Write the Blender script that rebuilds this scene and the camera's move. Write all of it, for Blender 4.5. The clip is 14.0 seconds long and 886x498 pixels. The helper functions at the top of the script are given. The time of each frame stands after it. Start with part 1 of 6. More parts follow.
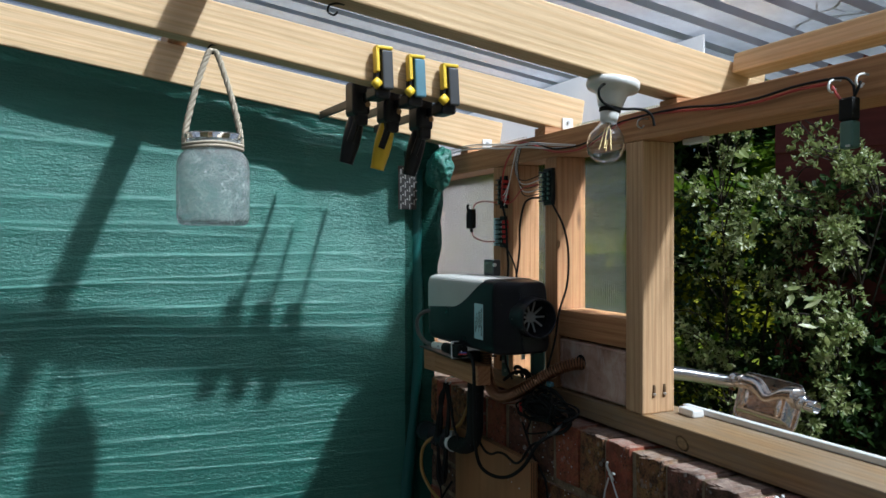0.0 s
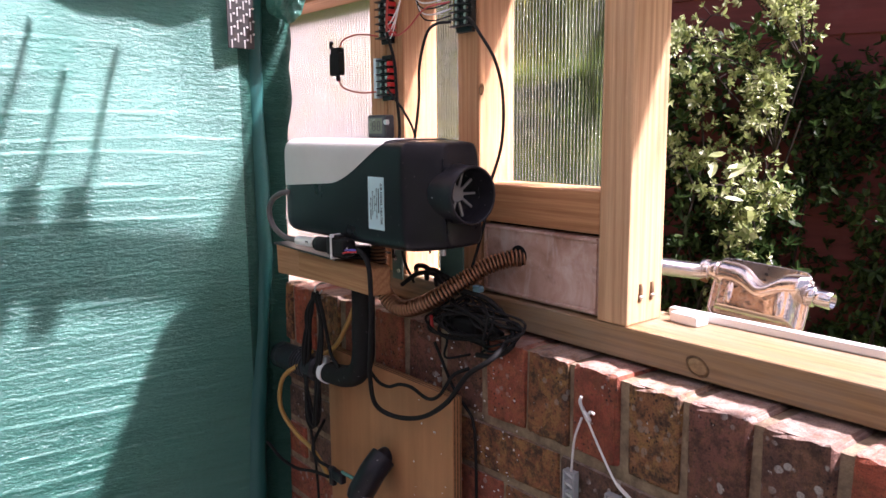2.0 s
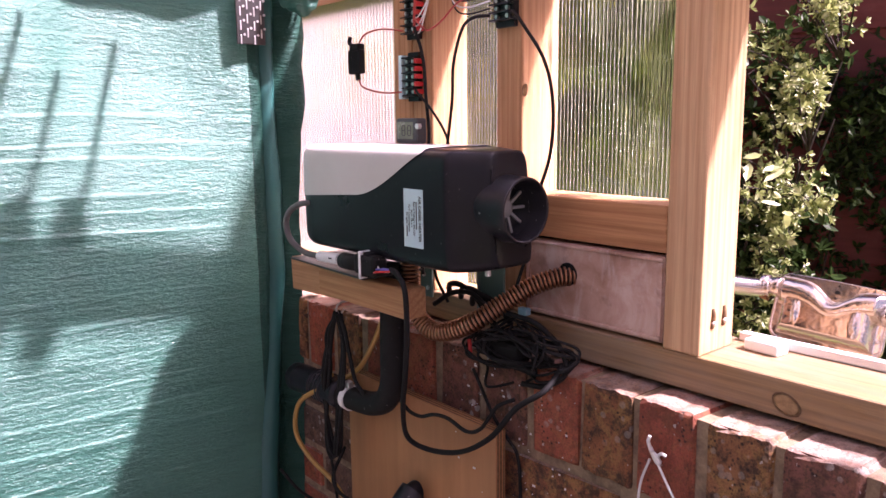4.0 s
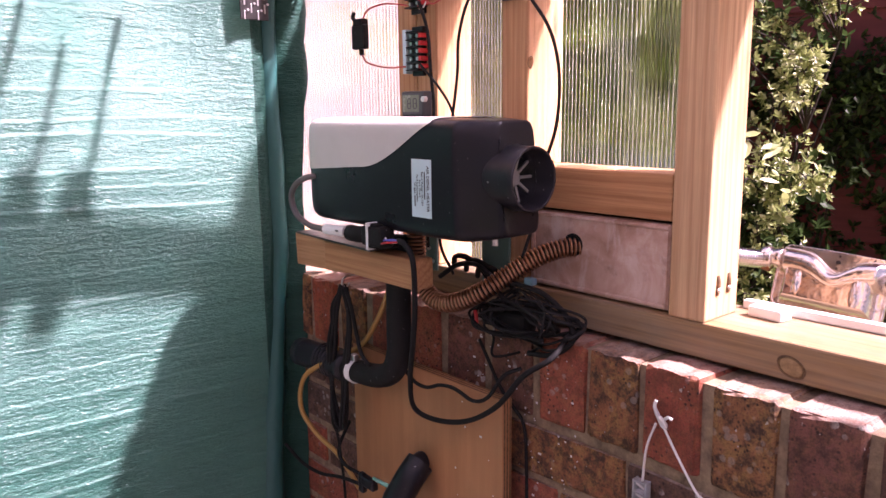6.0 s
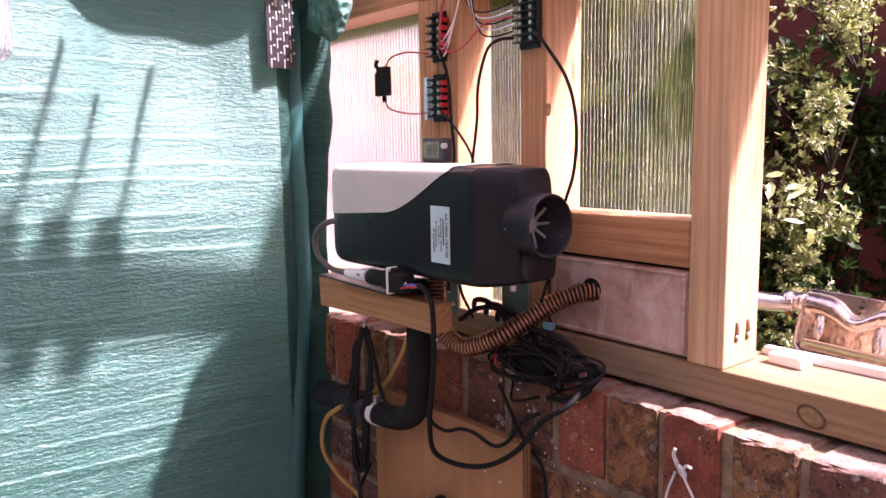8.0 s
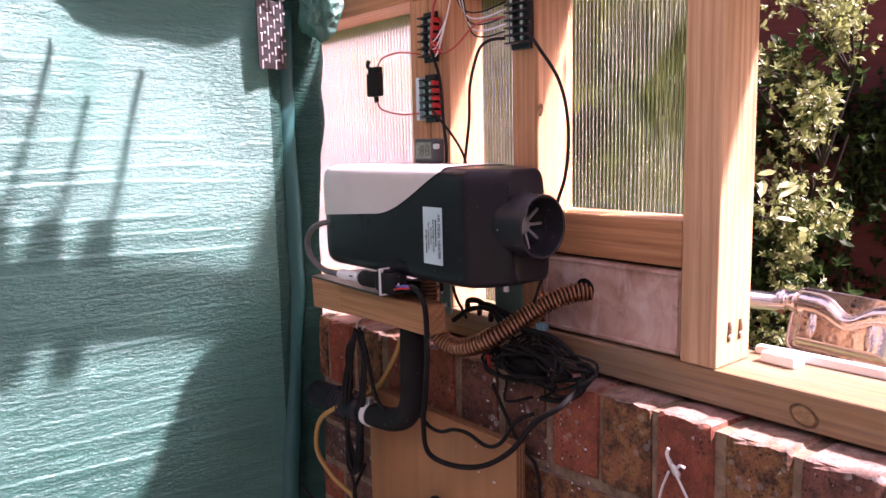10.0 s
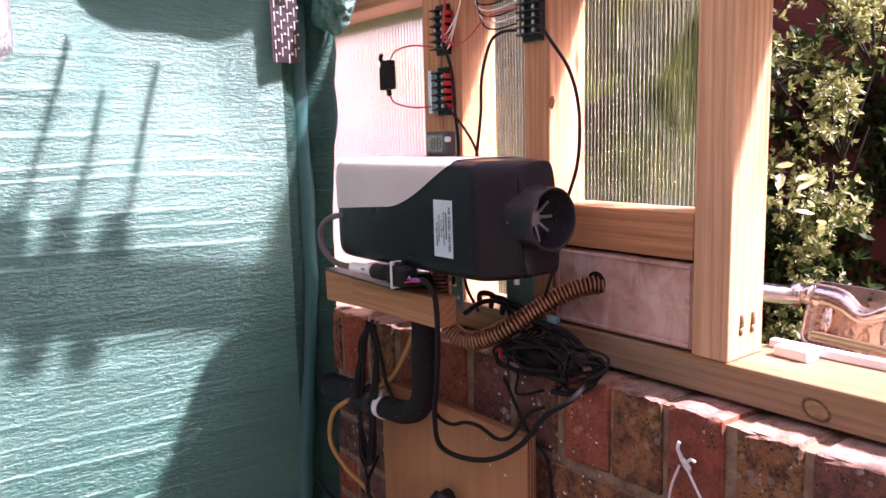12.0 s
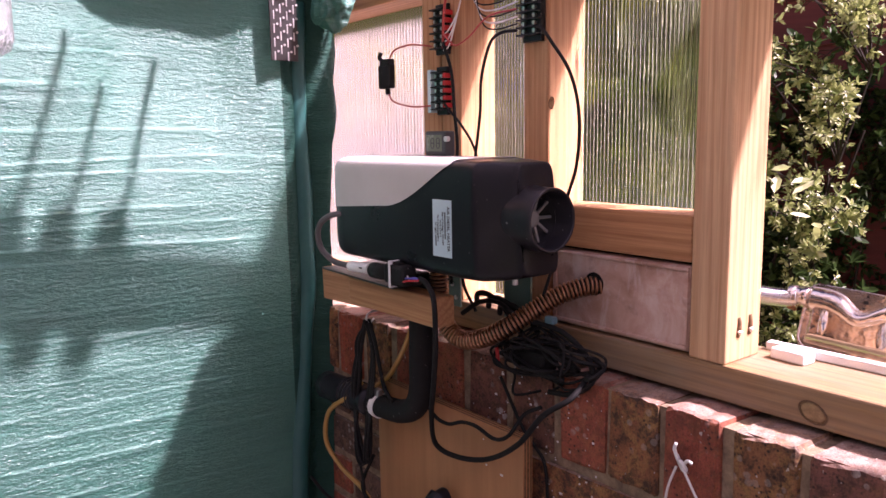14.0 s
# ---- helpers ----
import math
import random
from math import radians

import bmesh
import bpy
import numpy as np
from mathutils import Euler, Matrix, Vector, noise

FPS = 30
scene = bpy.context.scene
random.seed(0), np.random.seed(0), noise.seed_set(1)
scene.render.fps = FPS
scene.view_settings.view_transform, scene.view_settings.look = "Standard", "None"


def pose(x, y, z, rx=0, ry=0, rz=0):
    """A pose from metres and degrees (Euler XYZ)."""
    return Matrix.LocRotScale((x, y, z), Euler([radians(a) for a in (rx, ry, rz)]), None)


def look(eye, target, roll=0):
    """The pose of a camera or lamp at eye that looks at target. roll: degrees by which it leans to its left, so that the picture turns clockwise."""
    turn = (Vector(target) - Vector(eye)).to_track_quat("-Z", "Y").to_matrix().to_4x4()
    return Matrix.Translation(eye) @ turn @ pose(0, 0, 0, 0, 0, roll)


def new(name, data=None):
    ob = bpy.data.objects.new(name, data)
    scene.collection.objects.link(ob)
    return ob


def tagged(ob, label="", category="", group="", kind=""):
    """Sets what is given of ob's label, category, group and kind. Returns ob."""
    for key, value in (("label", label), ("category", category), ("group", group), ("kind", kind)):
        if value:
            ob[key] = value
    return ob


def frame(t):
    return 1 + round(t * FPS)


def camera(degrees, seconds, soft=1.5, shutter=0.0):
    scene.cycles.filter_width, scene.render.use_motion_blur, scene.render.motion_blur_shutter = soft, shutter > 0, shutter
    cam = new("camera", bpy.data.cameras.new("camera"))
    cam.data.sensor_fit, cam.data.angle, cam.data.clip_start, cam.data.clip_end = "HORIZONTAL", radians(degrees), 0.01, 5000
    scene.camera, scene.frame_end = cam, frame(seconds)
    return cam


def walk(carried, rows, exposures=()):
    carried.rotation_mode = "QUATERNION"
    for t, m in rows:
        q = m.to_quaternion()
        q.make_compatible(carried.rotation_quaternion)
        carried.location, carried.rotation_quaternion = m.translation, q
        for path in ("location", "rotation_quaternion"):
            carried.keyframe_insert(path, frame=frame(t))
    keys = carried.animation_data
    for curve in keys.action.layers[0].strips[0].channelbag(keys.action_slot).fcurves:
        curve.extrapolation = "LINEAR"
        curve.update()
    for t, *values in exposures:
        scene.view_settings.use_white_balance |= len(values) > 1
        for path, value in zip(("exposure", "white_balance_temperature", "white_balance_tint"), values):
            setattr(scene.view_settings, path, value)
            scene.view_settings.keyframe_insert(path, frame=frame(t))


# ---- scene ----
cam = camera(60.5, 14.0)
PATH = [
    (0, (-0.903, -1.104, 1.437), (-0.071, 0.715, 1.417), -0.1),
    (0.5, (-0.905, -0.894, 1.403), (0.11, 0.821, 1.228), 0.1),
    (1, (-0.934, -0.76, 1.402), (0.26, 0.831, 1.195), -0.5),
    (1.5, (-0.89, -0.681, 1.387), (0.343, 0.865, 1.09), -0.1),
    (2, (-0.778, -0.584, 1.375), (0.471, 0.947, 1.059), -0.5),
    (2.5, (-0.71, -0.51, 1.381), (0.482, 1.071, 1.098), -0.5),
    (3, (-0.73, -0.476, 1.392), (0.526, 1.048, 1.076), -0.1),
    (5.5, (-0.781, -0.444, 1.376), (0.502, 1.051, 1.032), -0.8),
    (6, (-0.787, -0.448, 1.369), (0.499, 1.04, 1.008), -0.7),
    (6.5, (-0.785, -0.456, 1.373), (0.492, 1.043, 1.021), -1.0),
    (7, (-0.783, -0.462, 1.38), (0.48, 1.055, 1.062), -1.0),
    (7.5, (-0.784, -0.46, 1.385), (0.473, 1.068, 1.094), -0.7),
    (8, (-0.784, -0.464, 1.386), (0.455, 1.082, 1.113), -1.0),
    (10.5, (-0.779, -0.464, 1.389), (0.473, 1.07, 1.11), -1.3),
    (11, (-0.772, -0.461, 1.387), (0.457, 1.087, 1.081), -1.4),
    (11.5, (-0.77, -0.458, 1.385), (0.441, 1.101, 1.065), -1.5),
    (12, (-0.773, -0.471, 1.387), (0.437, 1.095, 1.096), -1.5),
    (12.5, (-0.777, -0.471, 1.387), (0.419, 1.106, 1.101), -1.3),
    (13, (-0.776, -0.469, 1.388), (0.429, 1.1, 1.092), -1.2),
    (13.5, (-0.776, -0.469, 1.389), (0.43, 1.101, 1.1), -1.1),
    (14, (-0.778, -0.467, 1.388), (0.445, 1.089, 1.094), -0.9),
]
walk(cam, [(t, look(eye, target, roll)) for t, eye, target, roll in PATH],
     exposures=[(0.0, 0.02, 5400, 2), (0.5, 0.85, 5660, 11), (1.0, 1.34, 6000, 17), (1.5, 1.66, 6130, 26), (2.0, 1.78, 6180, 35), (3.0, 1.87, 6360, 47), (6.5, 2.00, 6540, 58), (10.5, 1.94, 6560, 58), (12.0, 1.97, 6560, 58), (12.6, 1.66, 6560, 56), (14.0, 1.64, 6560, 56)])

# ---- light ----
SUN_TO = Vector((0.324, -0.545, 0.774)).normalized()
world = bpy.data.worlds.new("world")
scene.world = world
world.use_nodes = True
wn = world.node_tree.nodes
sky = wn.new("ShaderNodeTexSky")
sky.sky_type = "NISHITA"
sky.sun_disc = False
sky.sun_elevation = math.asin(SUN_TO.z)
sky.sun_rotation = math.atan2(SUN_TO.x, SUN_TO.y)
wn["Background"].inputs[1].default_value = 0.0195
world.node_tree.links.new(sky.outputs[0], wn["Background"].inputs[0])
sun = new("sun", bpy.data.lights.new("sun", "SUN"))
sun.data.energy = 4.8
sun.data.angle = radians(2.0)
sun.data.color = (1.0, 0.965, 0.92)
sun.matrix_world = look((3, -5, 7), Vector((3, -5, 7)) - SUN_TO)


# ---- materials ----
class Mat:
    """A node material with short ways to add its textures."""

    def __init__(self, name, colour=(0.5, 0.5, 0.5), rough=0.6, metal=0.0, spec=0.5):
        self.m = bpy.data.materials.new(name)
        self.m.use_nodes = True
        self.t = self.m.node_tree
        self.b = self.t.nodes["Principled BSDF"]
        self.set("Base Color", (*colour, 1))
        self.set("Roughness", rough)
        self.set("Metallic", metal)
        self.set("Specular IOR Level", spec)
        self.co = self.t.nodes.new("ShaderNodeTexCoord")

    def set(self, key, value):
        self.b.inputs[key].default_value = value

    def link(self, a, b):
        self.t.links.new(a, b)

    def scaled(self, scale, space="Object", shift=None):
        n = self.t.nodes.new("ShaderNodeMapping")
        n.inputs["Scale"].default_value = scale
        self.link(self.co.outputs[space], n.inputs["Vector"])
        if shift is not None:
            self.link(shift, n.inputs["Location"])
        return n.outputs[0]

    def random_shift(self, amount=20.0):
        info = self.t.nodes.new("ShaderNodeObjectInfo")
        v = self.t.nodes.new("ShaderNodeCombineXYZ")
        f = self.math("MULTIPLY", info.outputs["Random"], amount)
        for i in range(3):
            self.link(f, v.inputs[i])
        return v.outputs[0]

    def random(self):
        return self.t.nodes.new("ShaderNodeObjectInfo").outputs["Random"]

    def island(self):
        return self.t.nodes.new("ShaderNodeNewGeometry").outputs["Random Per Island"]

    def math(self, op, a, b=None):
        n = self.t.nodes.new("ShaderNodeMath")
        n.operation = op
        for i, v in enumerate((a, b)):
            if v is None:
                continue
            if isinstance(v, (int, float)):
                n.inputs[i].default_value = v
            else:
                self.link(v, n.inputs[i])
        return n.outputs[0]

    def noise(self, vec, scale=5.0, detail=4.0, rough=0.55, distort=0.0):
        n = self.t.nodes.new("ShaderNodeTexNoise")
        n.inputs["Scale"].default_value = scale
        n.inputs["Detail"].default_value = detail
        n.inputs["Roughness"].default_value = rough
        n.inputs["Distortion"].default_value = distort
        self.link(vec, n.inputs["Vector"])
        return n.outputs["Fac"]

    def wave(self, vec, scale=5.0, distort=2.0, detail=2.0, dscale=1.0, kind="RINGS", axis="X"):
        n = self.t.nodes.new("ShaderNodeTexWave")
        n.wave_type = kind
        if kind == "RINGS":
            n.rings_direction = axis
        else:
            n.bands_direction = axis
        n.inputs["Scale"].default_value = scale
        n.inputs["Distortion"].default_value = distort
        n.inputs["Detail"].default_value = detail
        n.inputs["Detail Scale"].default_value = dscale
        self.link(vec, n.inputs["Vector"])
        return n.outputs["Fac"]

    def voronoi(self, vec, scale=5.0, feature="F1"):
        n = self.t.nodes.new("ShaderNodeTexVoronoi")
        n.feature = feature
        n.inputs["Scale"].default_value = scale
        self.link(vec, n.inputs["Vector"])
        return n.outputs["Distance"]

    def ramp(self, fac, stops):
        n = self.t.nodes.new("ShaderNodeValToRGB")
        e = n.color_ramp.elements
        while len(e) < len(stops):
            e.new(0.5)
        for el, (p, c) in zip(e, stops):
            el.position = p
            el.color = (*c, 1) if len(c) == 3 else c
        self.link(fac, n.inputs[0])
        return n.outputs[0]

    def mix(self, fac, a, b, kind="MIX"):
        n = self.t.nodes.new("ShaderNodeMix")
        n.data_type = "RGBA"
        n.blend_type = kind
        for key, v in ((0, fac), (6, a), (7, b)):
            if isinstance(v, (int, float)):
                n.inputs[key].default_value = v
            elif isinstance(v, tuple):
                n.inputs[key].default_value = (*v, 1)
            else:
                self.link(v, n.inputs[key])
        return n.outputs[2]

    def colour(self, c):
        self.link(c, self.b.inputs["Base Color"])

    def rough(self, fac, lo, hi):
        n = self.t.nodes.new("ShaderNodeMapRange")
        n.inputs[3].default_value, n.inputs[4].default_value = lo, hi
        self.link(fac, n.inputs[0])
        self.link(n.outputs[0], self.b.inputs["Roughness"])

    def bump(self, fac, strength=0.3, distance=0.002, under=None):
        n = self.t.nodes.new("ShaderNodeBump")
        n.inputs["Strength"].default_value = strength
        n.inputs["Distance"].default_value = distance
        self.link(fac, n.inputs["Height"])
        if under is not None:
            self.link(under, n.inputs["Normal"])
        self.link(n.outputs[0], self.b.inputs["Normal"])
        return n.outputs[0]


def wood(name, light, dark, knots=True, rough=0.62, grey=0.0):
    """Sawn softwood; the grain runs along the local X axis."""
    w = Mat(name, light, rough)
    sh = w.random_shift(7.0)
    bend = w.scaled((1.2, 6.0, 6.0), shift=sh)
    rings = w.wave(w.scaled((0.35, 7.0, 7.0), shift=sh), scale=4.2, distort=7.0, detail=3.0, dscale=0.7)
    fibre = w.noise(w.scaled((6.0, 240.0, 240.0), shift=sh), 1.0, 4.0, 0.7)
    broad = w.noise(bend, 1.4, 3.0)
    c = w.ramp(rings, [(0.0, light), (0.6, tuple(0.88 * a + 0.12 * b for a, b in zip(light, dark))), (0.88, tuple(0.45 * a + 0.55 * b for a, b in zip(light, dark))), (1.0, tuple(0.3 * a + 0.7 * b for a, b in zip(light, dark)))])
    c = w.mix(w.math("MULTIPLY", broad, 0.55), c, tuple(a * 0.78 for a in light))
    c = w.mix(w.ramp(fibre, [(0.35, (0.0,) * 3), (0.7, (0.55,) * 3)]), c, tuple(a * 0.55 for a in dark))
    if knots:
        v = w.voronoi(w.scaled((3.4, 13.0, 13.0), shift=sh), 1.0)
        c = w.mix(w.ramp(v, [(0.03, (0.85,) * 3), (0.1, (0.0,) * 3)]), c, tuple(a * 0.32 for a in dark))
    if grey:
        st = w.noise(w.scaled((3.0, 14.0, 14.0), shift=sh), 1.5, 5.0, 0.65)
        c = w.mix(w.ramp(st, [(0.36, (0.0,) * 3), (0.62, (grey,) * 3)]), c, (0.24, 0.21, 0.165))
    w.colour(c)
    w.rough(fibre, rough - 0.1, rough + 0.15)
    w.bump(w.math("ADD", w.math("MULTIPLY", rings, 0.6), fibre), 0.25, 0.0012)
    return w.m


def plastic(name, colour, rough=0.45, grain=900.0, strength=0.08, dust=0.0):
    p = Mat(name, colour, rough)
    n = p.noise(p.scaled((1, 1, 1)), grain, 2.0)
    big = p.noise(p.scaled((1, 1, 1)), 14.0, 5.0, 0.65)
    c = p.mix(p.ramp(big, [(0.35, (0.0,) * 3), (0.8, (0.5,) * 3)]), colour, tuple(a * 0.8 for a in colour))
    if dust:
        sp = p.noise(p.scaled((1, 1, 1)), 160.0, 2.0, 0.5)
        c = p.mix(p.ramp(sp, [(0.72, (0.0,) * 3), (0.77, (dust,) * 3)]), c, (0.5, 0.5, 0.48))
    p.colour(c)
    p.rough(big, rough - 0.08, rough + 0.12)
    p.bump(n, strength, 0.0006)
    return p.m


def metal(name, colour, rough=0.25, scale=30.0, dents=0.06):
    p = Mat(name, colour, rough, 1.0)
    n = p.noise(p.scaled((1, 1, 1)), scale, 5.0, 0.6)
    p.rough(n, max(0.05, rough - 0.1), rough + 0.15)
    p.bump(p.noise(p.scaled((1, 1, 1)), scale * (6 if dents < 0.1 else 2.2), 2.0), dents, 0.0008 if dents < 0.1 else 0.004)
    return p.m


WOOD = wood("pine", (0.53, 0.275, 0.12), (0.34, 0.14, 0.05))
WOOD_PALE = wood("pale_pine", (0.66, 0.43, 0.24), (0.45, 0.235, 0.10))
WOOD_RAFTER = wood("planed_pine", (0.82, 0.59, 0.34), (0.68, 0.42, 0.20))
WOOD_SILL = wood("treated_sill", (0.34, 0.208, 0.088), (0.185, 0.10, 0.040), grey=0.5)
WOOD_STUD = wood("red_pine", (0.54, 0.285, 0.135), (0.38, 0.165, 0.065))


def build_ply():
    p = Mat("plywood", (0.42, 0.26, 0.13), 0.6)
    g = p.noise(p.scaled((40, 40, 3.0)), 1.0, 5.0, 0.6)
    s = p.noise(p.scaled((1, 1, 1)), 9.0, 5.0, 0.6)
    c = p.ramp(g, [(0.3, (0.35, 0.160, 0.062)), (0.7, (0.45, 0.215, 0.092))])
    p.colour(p.mix(p.ramp(s, [(0.45, (0.0,) * 3), (0.75, (0.45,) * 3)]), c, (0.24, 0.13, 0.06)))
    p.bump(g, 0.2, 0.0008)
    return p.m


def build_brick(name, bases, dark, ochre, lichen):
    """Weathered brick: burnt patches, ochre bloom, pits and round lichen spots in the given shares."""
    p = Mat(name, bases[0], 0.88, spec=0.25)
    sh = p.random_shift(9.0)
    co = p.scaled((1, 1, 1), shift=sh)
    base = p.ramp(p.random(), [(i / (len(bases) - 1), c) for i, c in enumerate(bases)])
    drift = p.noise(co, 11.0, 4.0, 0.6)
    c = p.mix(p.ramp(drift, [(0.35, (0.0,) * 3), (0.7, (0.5,) * 3)]), base, tuple(v * 0.55 for v in bases[0]))
    och = p.noise(co, 34.0, 6.0, 0.72, 1.2)
    c = p.mix(p.ramp(och, [(0.46, (0.0,) * 3), (0.60, (ochre,) * 3)]), c, (0.33, 0.185, 0.065))
    patch = p.noise(co, 42.0, 8.0, 0.80)
    c = p.mix(p.ramp(patch, [(0.45, (0.0,) * 3), (0.58, (dark,) * 3)]), c, (0.035, 0.025, 0.021))
    pit = p.voronoi(co, 150.0)
    c = p.mix(p.math("MULTIPLY", p.ramp(pit, [(0.15, (0.9,) * 3), (0.32, (0.0,) * 3)]), p.ramp(p.noise(co, 30.0, 2.0), [(0.45, (0.1,) * 3), (0.6, (1.0,) * 3)])), c, (0.03, 0.022, 0.02))
    spot = p.voronoi(co, 62.0)
    crowd = p.ramp(p.noise(co, 17.0, 2.0), [(0.52, (0.0,) * 3), (0.62, (lichen,) * 3)])
    c = p.mix(p.math("MULTIPLY", p.ramp(p.math("ADD", spot, p.math("MULTIPLY", p.noise(co, 190.0, 3.0), 0.22)), [(0.36, (0.75,) * 3), (0.42, (0.0,) * 3)]), crowd), c, (0.46, 0.44, 0.40))
    fleck = p.noise(co, 120.0, 2.0, 0.5)
    c = p.mix(p.ramp(fleck, [(0.72, (0.0,) * 3), (0.75, (0.7,) * 3)]), c, (0.55, 0.52, 0.47))
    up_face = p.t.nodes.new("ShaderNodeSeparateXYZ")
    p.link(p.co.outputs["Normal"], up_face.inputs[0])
    # dust is a pale mix on upward faces: sunlit tops put into colour
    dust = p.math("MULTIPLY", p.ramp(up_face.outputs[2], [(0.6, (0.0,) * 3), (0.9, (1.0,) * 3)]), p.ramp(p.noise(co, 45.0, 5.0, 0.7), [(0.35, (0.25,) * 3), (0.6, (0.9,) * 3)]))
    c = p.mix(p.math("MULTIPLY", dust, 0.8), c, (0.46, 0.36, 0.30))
    grit = p.noise(co, 420.0, 3.0, 0.7)
    p.colour(p.mix(p.ramp(grit, [(0.3, (0.55,) * 3), (0.5, (0.0,) * 3)]), c, (0.05, 0.033, 0.027)))
    f = p.noise(co, 260.0, 4.0, 0.7)
    p.bump(p.math("ADD", f, p.math("MULTIPLY", patch, 1.4)), 0.7, 0.0035)
    return p.m


def build_mortar():
    p = Mat("mortar", (0.34, 0.27, 0.21), 0.95)
    n = p.noise(p.scaled((1, 1, 1)), 40.0, 6.0, 0.7)
    p.colour(p.ramp(n, [(0.32, (0.13, 0.09, 0.06)), (0.65, (0.34, 0.25, 0.155))]))
    p.bump(p.noise(p.scaled((1, 1, 1)), 180.0, 5.0, 0.7), 0.7, 0.004)
    return p.m


def build_clay():
    p = Mat("fired_clay_plate", (0.42, 0.27, 0.22), 0.7)
    n = p.noise(p.scaled((1, 1, 1)), 16.0, 6.0, 0.65, 0.6)
    c = p.ramp(n, [(0.30, (0.34, 0.19, 0.13)), (0.52, (0.50, 0.33, 0.26)), (0.72, (0.62, 0.50, 0.44))])
    sm = p.noise(p.scaled((1.0, 26.0, 7.0)), 1.0, 5.0, 0.65, 0.5)
    c = p.mix(p.ramp(sm, [(0.52, (0.0,) * 3), (0.68, (0.75,) * 3)]), c, (0.62, 0.53, 0.49))
    soot = p.noise(p.scaled((1, 1, 1)), 30.0, 5.0, 0.7)
    c = p.mix(p.ramp(soot, [(0.56, (0.0,) * 3), (0.72, (0.5,) * 3)]), c, (0.17, 0.09, 0.07))
    r = p.noise(p.scaled((1, 1, 1)), 70.0, 4.0, 0.6)
    c = p.mix(p.ramp(r, [(0.6, (0.0,) * 3), (0.72, (0.4,) * 3)]), c, (0.56, 0.46, 0.42))
    p.colour(c)
    p.bump(n, 0.3, 0.003)
    return p.m


def build_tarp(name="green_tarpaulin", through_light=0.12, deep=0.82, sheen=0.075):
    p = Mat(name, (0.05, 0.22, 0.165), 0.36)
    st = p.noise(p.scaled((2.5, 1.0, 26.0)), 1.6, 5.0, 0.6, 0.4)
    weave = p.noise(p.scaled((75.0, 10.0, 210.0)), 1.0, 4.0, 0.65)
    fold = p.noise(p.scaled((11.0, 1.0, 95.0)), 1.0, 4.0, 0.6, 0.15)
    ridge = p.ramp(p.noise(p.scaled((0.5, 0.2, 13.0)), 1.0, 2.0, 0.5, 0.1), [(0.485, (0.0,) * 3), (0.5, (1.0,) * 3), (0.515, (0.0,) * 3)])
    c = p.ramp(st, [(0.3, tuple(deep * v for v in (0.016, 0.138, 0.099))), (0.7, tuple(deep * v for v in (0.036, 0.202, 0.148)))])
    p.colour(c)
    p.rough(weave, 0.44, 0.64)
    speck = p.noise(p.scaled((190.0, 40.0, 420.0)), 1.0, 3.0, 0.7)
    b = p.bump(speck, 0.55, 0.0016)
    b = p.bump(weave, 1.0, 0.0046, under=b)
    b = p.bump(fold, 0.5, 0.0045, under=b)
    b = p.bump(ridge, 0.12, 0.003, under=b)
    gl = p.t.nodes.new("ShaderNodeBsdfGlossy")
    gl.inputs["Roughness"].default_value = 0.22
    gl.inputs["Color"].default_value = (0.82, 1.0, 0.96, 1)
    p.link(b, gl.inputs["Normal"])
    coat = p.t.nodes.new("ShaderNodeMixShader")
    coat.inputs[0].default_value = sheen
    p.set("Specular IOR Level", 0.32)
    tr = p.t.nodes.new("ShaderNodeBsdfTranslucent")
    tr.inputs[0].default_value = (0.10, 0.42, 0.32, 1)
    mx = p.t.nodes.new("ShaderNodeMixShader")
    mx.inputs[0].default_value = through_light
    out = p.t.nodes["Material Output"]
    p.link(p.b.outputs[0], coat.inputs[1])
    p.link(gl.outputs[0], coat.inputs[2])
    p.link(coat.outputs[0], mx.inputs[1])
    p.link(tr.outputs[0], mx.inputs[2])
    p.link(mx.outputs[0], out.inputs[0])
    return p.m


def clear(name, tint=(1, 1, 1), rough=0.05, ior=1.45, veil=0.0, veil_colour=(0.7, 0.7, 0.7), bump_scale=0.0, strength=0.1):
    """Clear plastic or glass; veil is the share of dirt and scatter on it."""
    p = Mat(name, tint, rough)
    p.set("Transmission Weight", 1.0)
    p.set("IOR", ior)
    if bump_scale:
        p.bump(p.noise(p.scaled((1, 1, 1)), bump_scale, 4.0), strength, 0.003)
    if veil:
        tr = p.t.nodes.new("ShaderNodeBsdfTranslucent")
        df = p.t.nodes.new("ShaderNodeBsdfDiffuse")
        tr.inputs[0].default_value = df.inputs[0].default_value = (*veil_colour, 1)
        half = p.t.nodes.new("ShaderNodeMixShader")
        p.link(tr.outputs[0], half.inputs[1])
        p.link(df.outputs[0], half.inputs[2])
        mx = p.t.nodes.new("ShaderNodeMixShader")
        n = p.noise(p.scaled((1, 1, 1)), 9.0, 6.0, 0.65)
        p.link(p.ramp(n, [(0.3, (veil * 0.6,) * 3), (0.75, (min(1, veil * 1.5),) * 3)]), mx.inputs[0])
        p.link(p.b.outputs[0], mx.inputs[1])
        p.link(half.outputs[0], mx.inputs[2])
        p.link(mx.outputs[0], p.t.nodes["Material Output"].inputs[0])
    return p.m


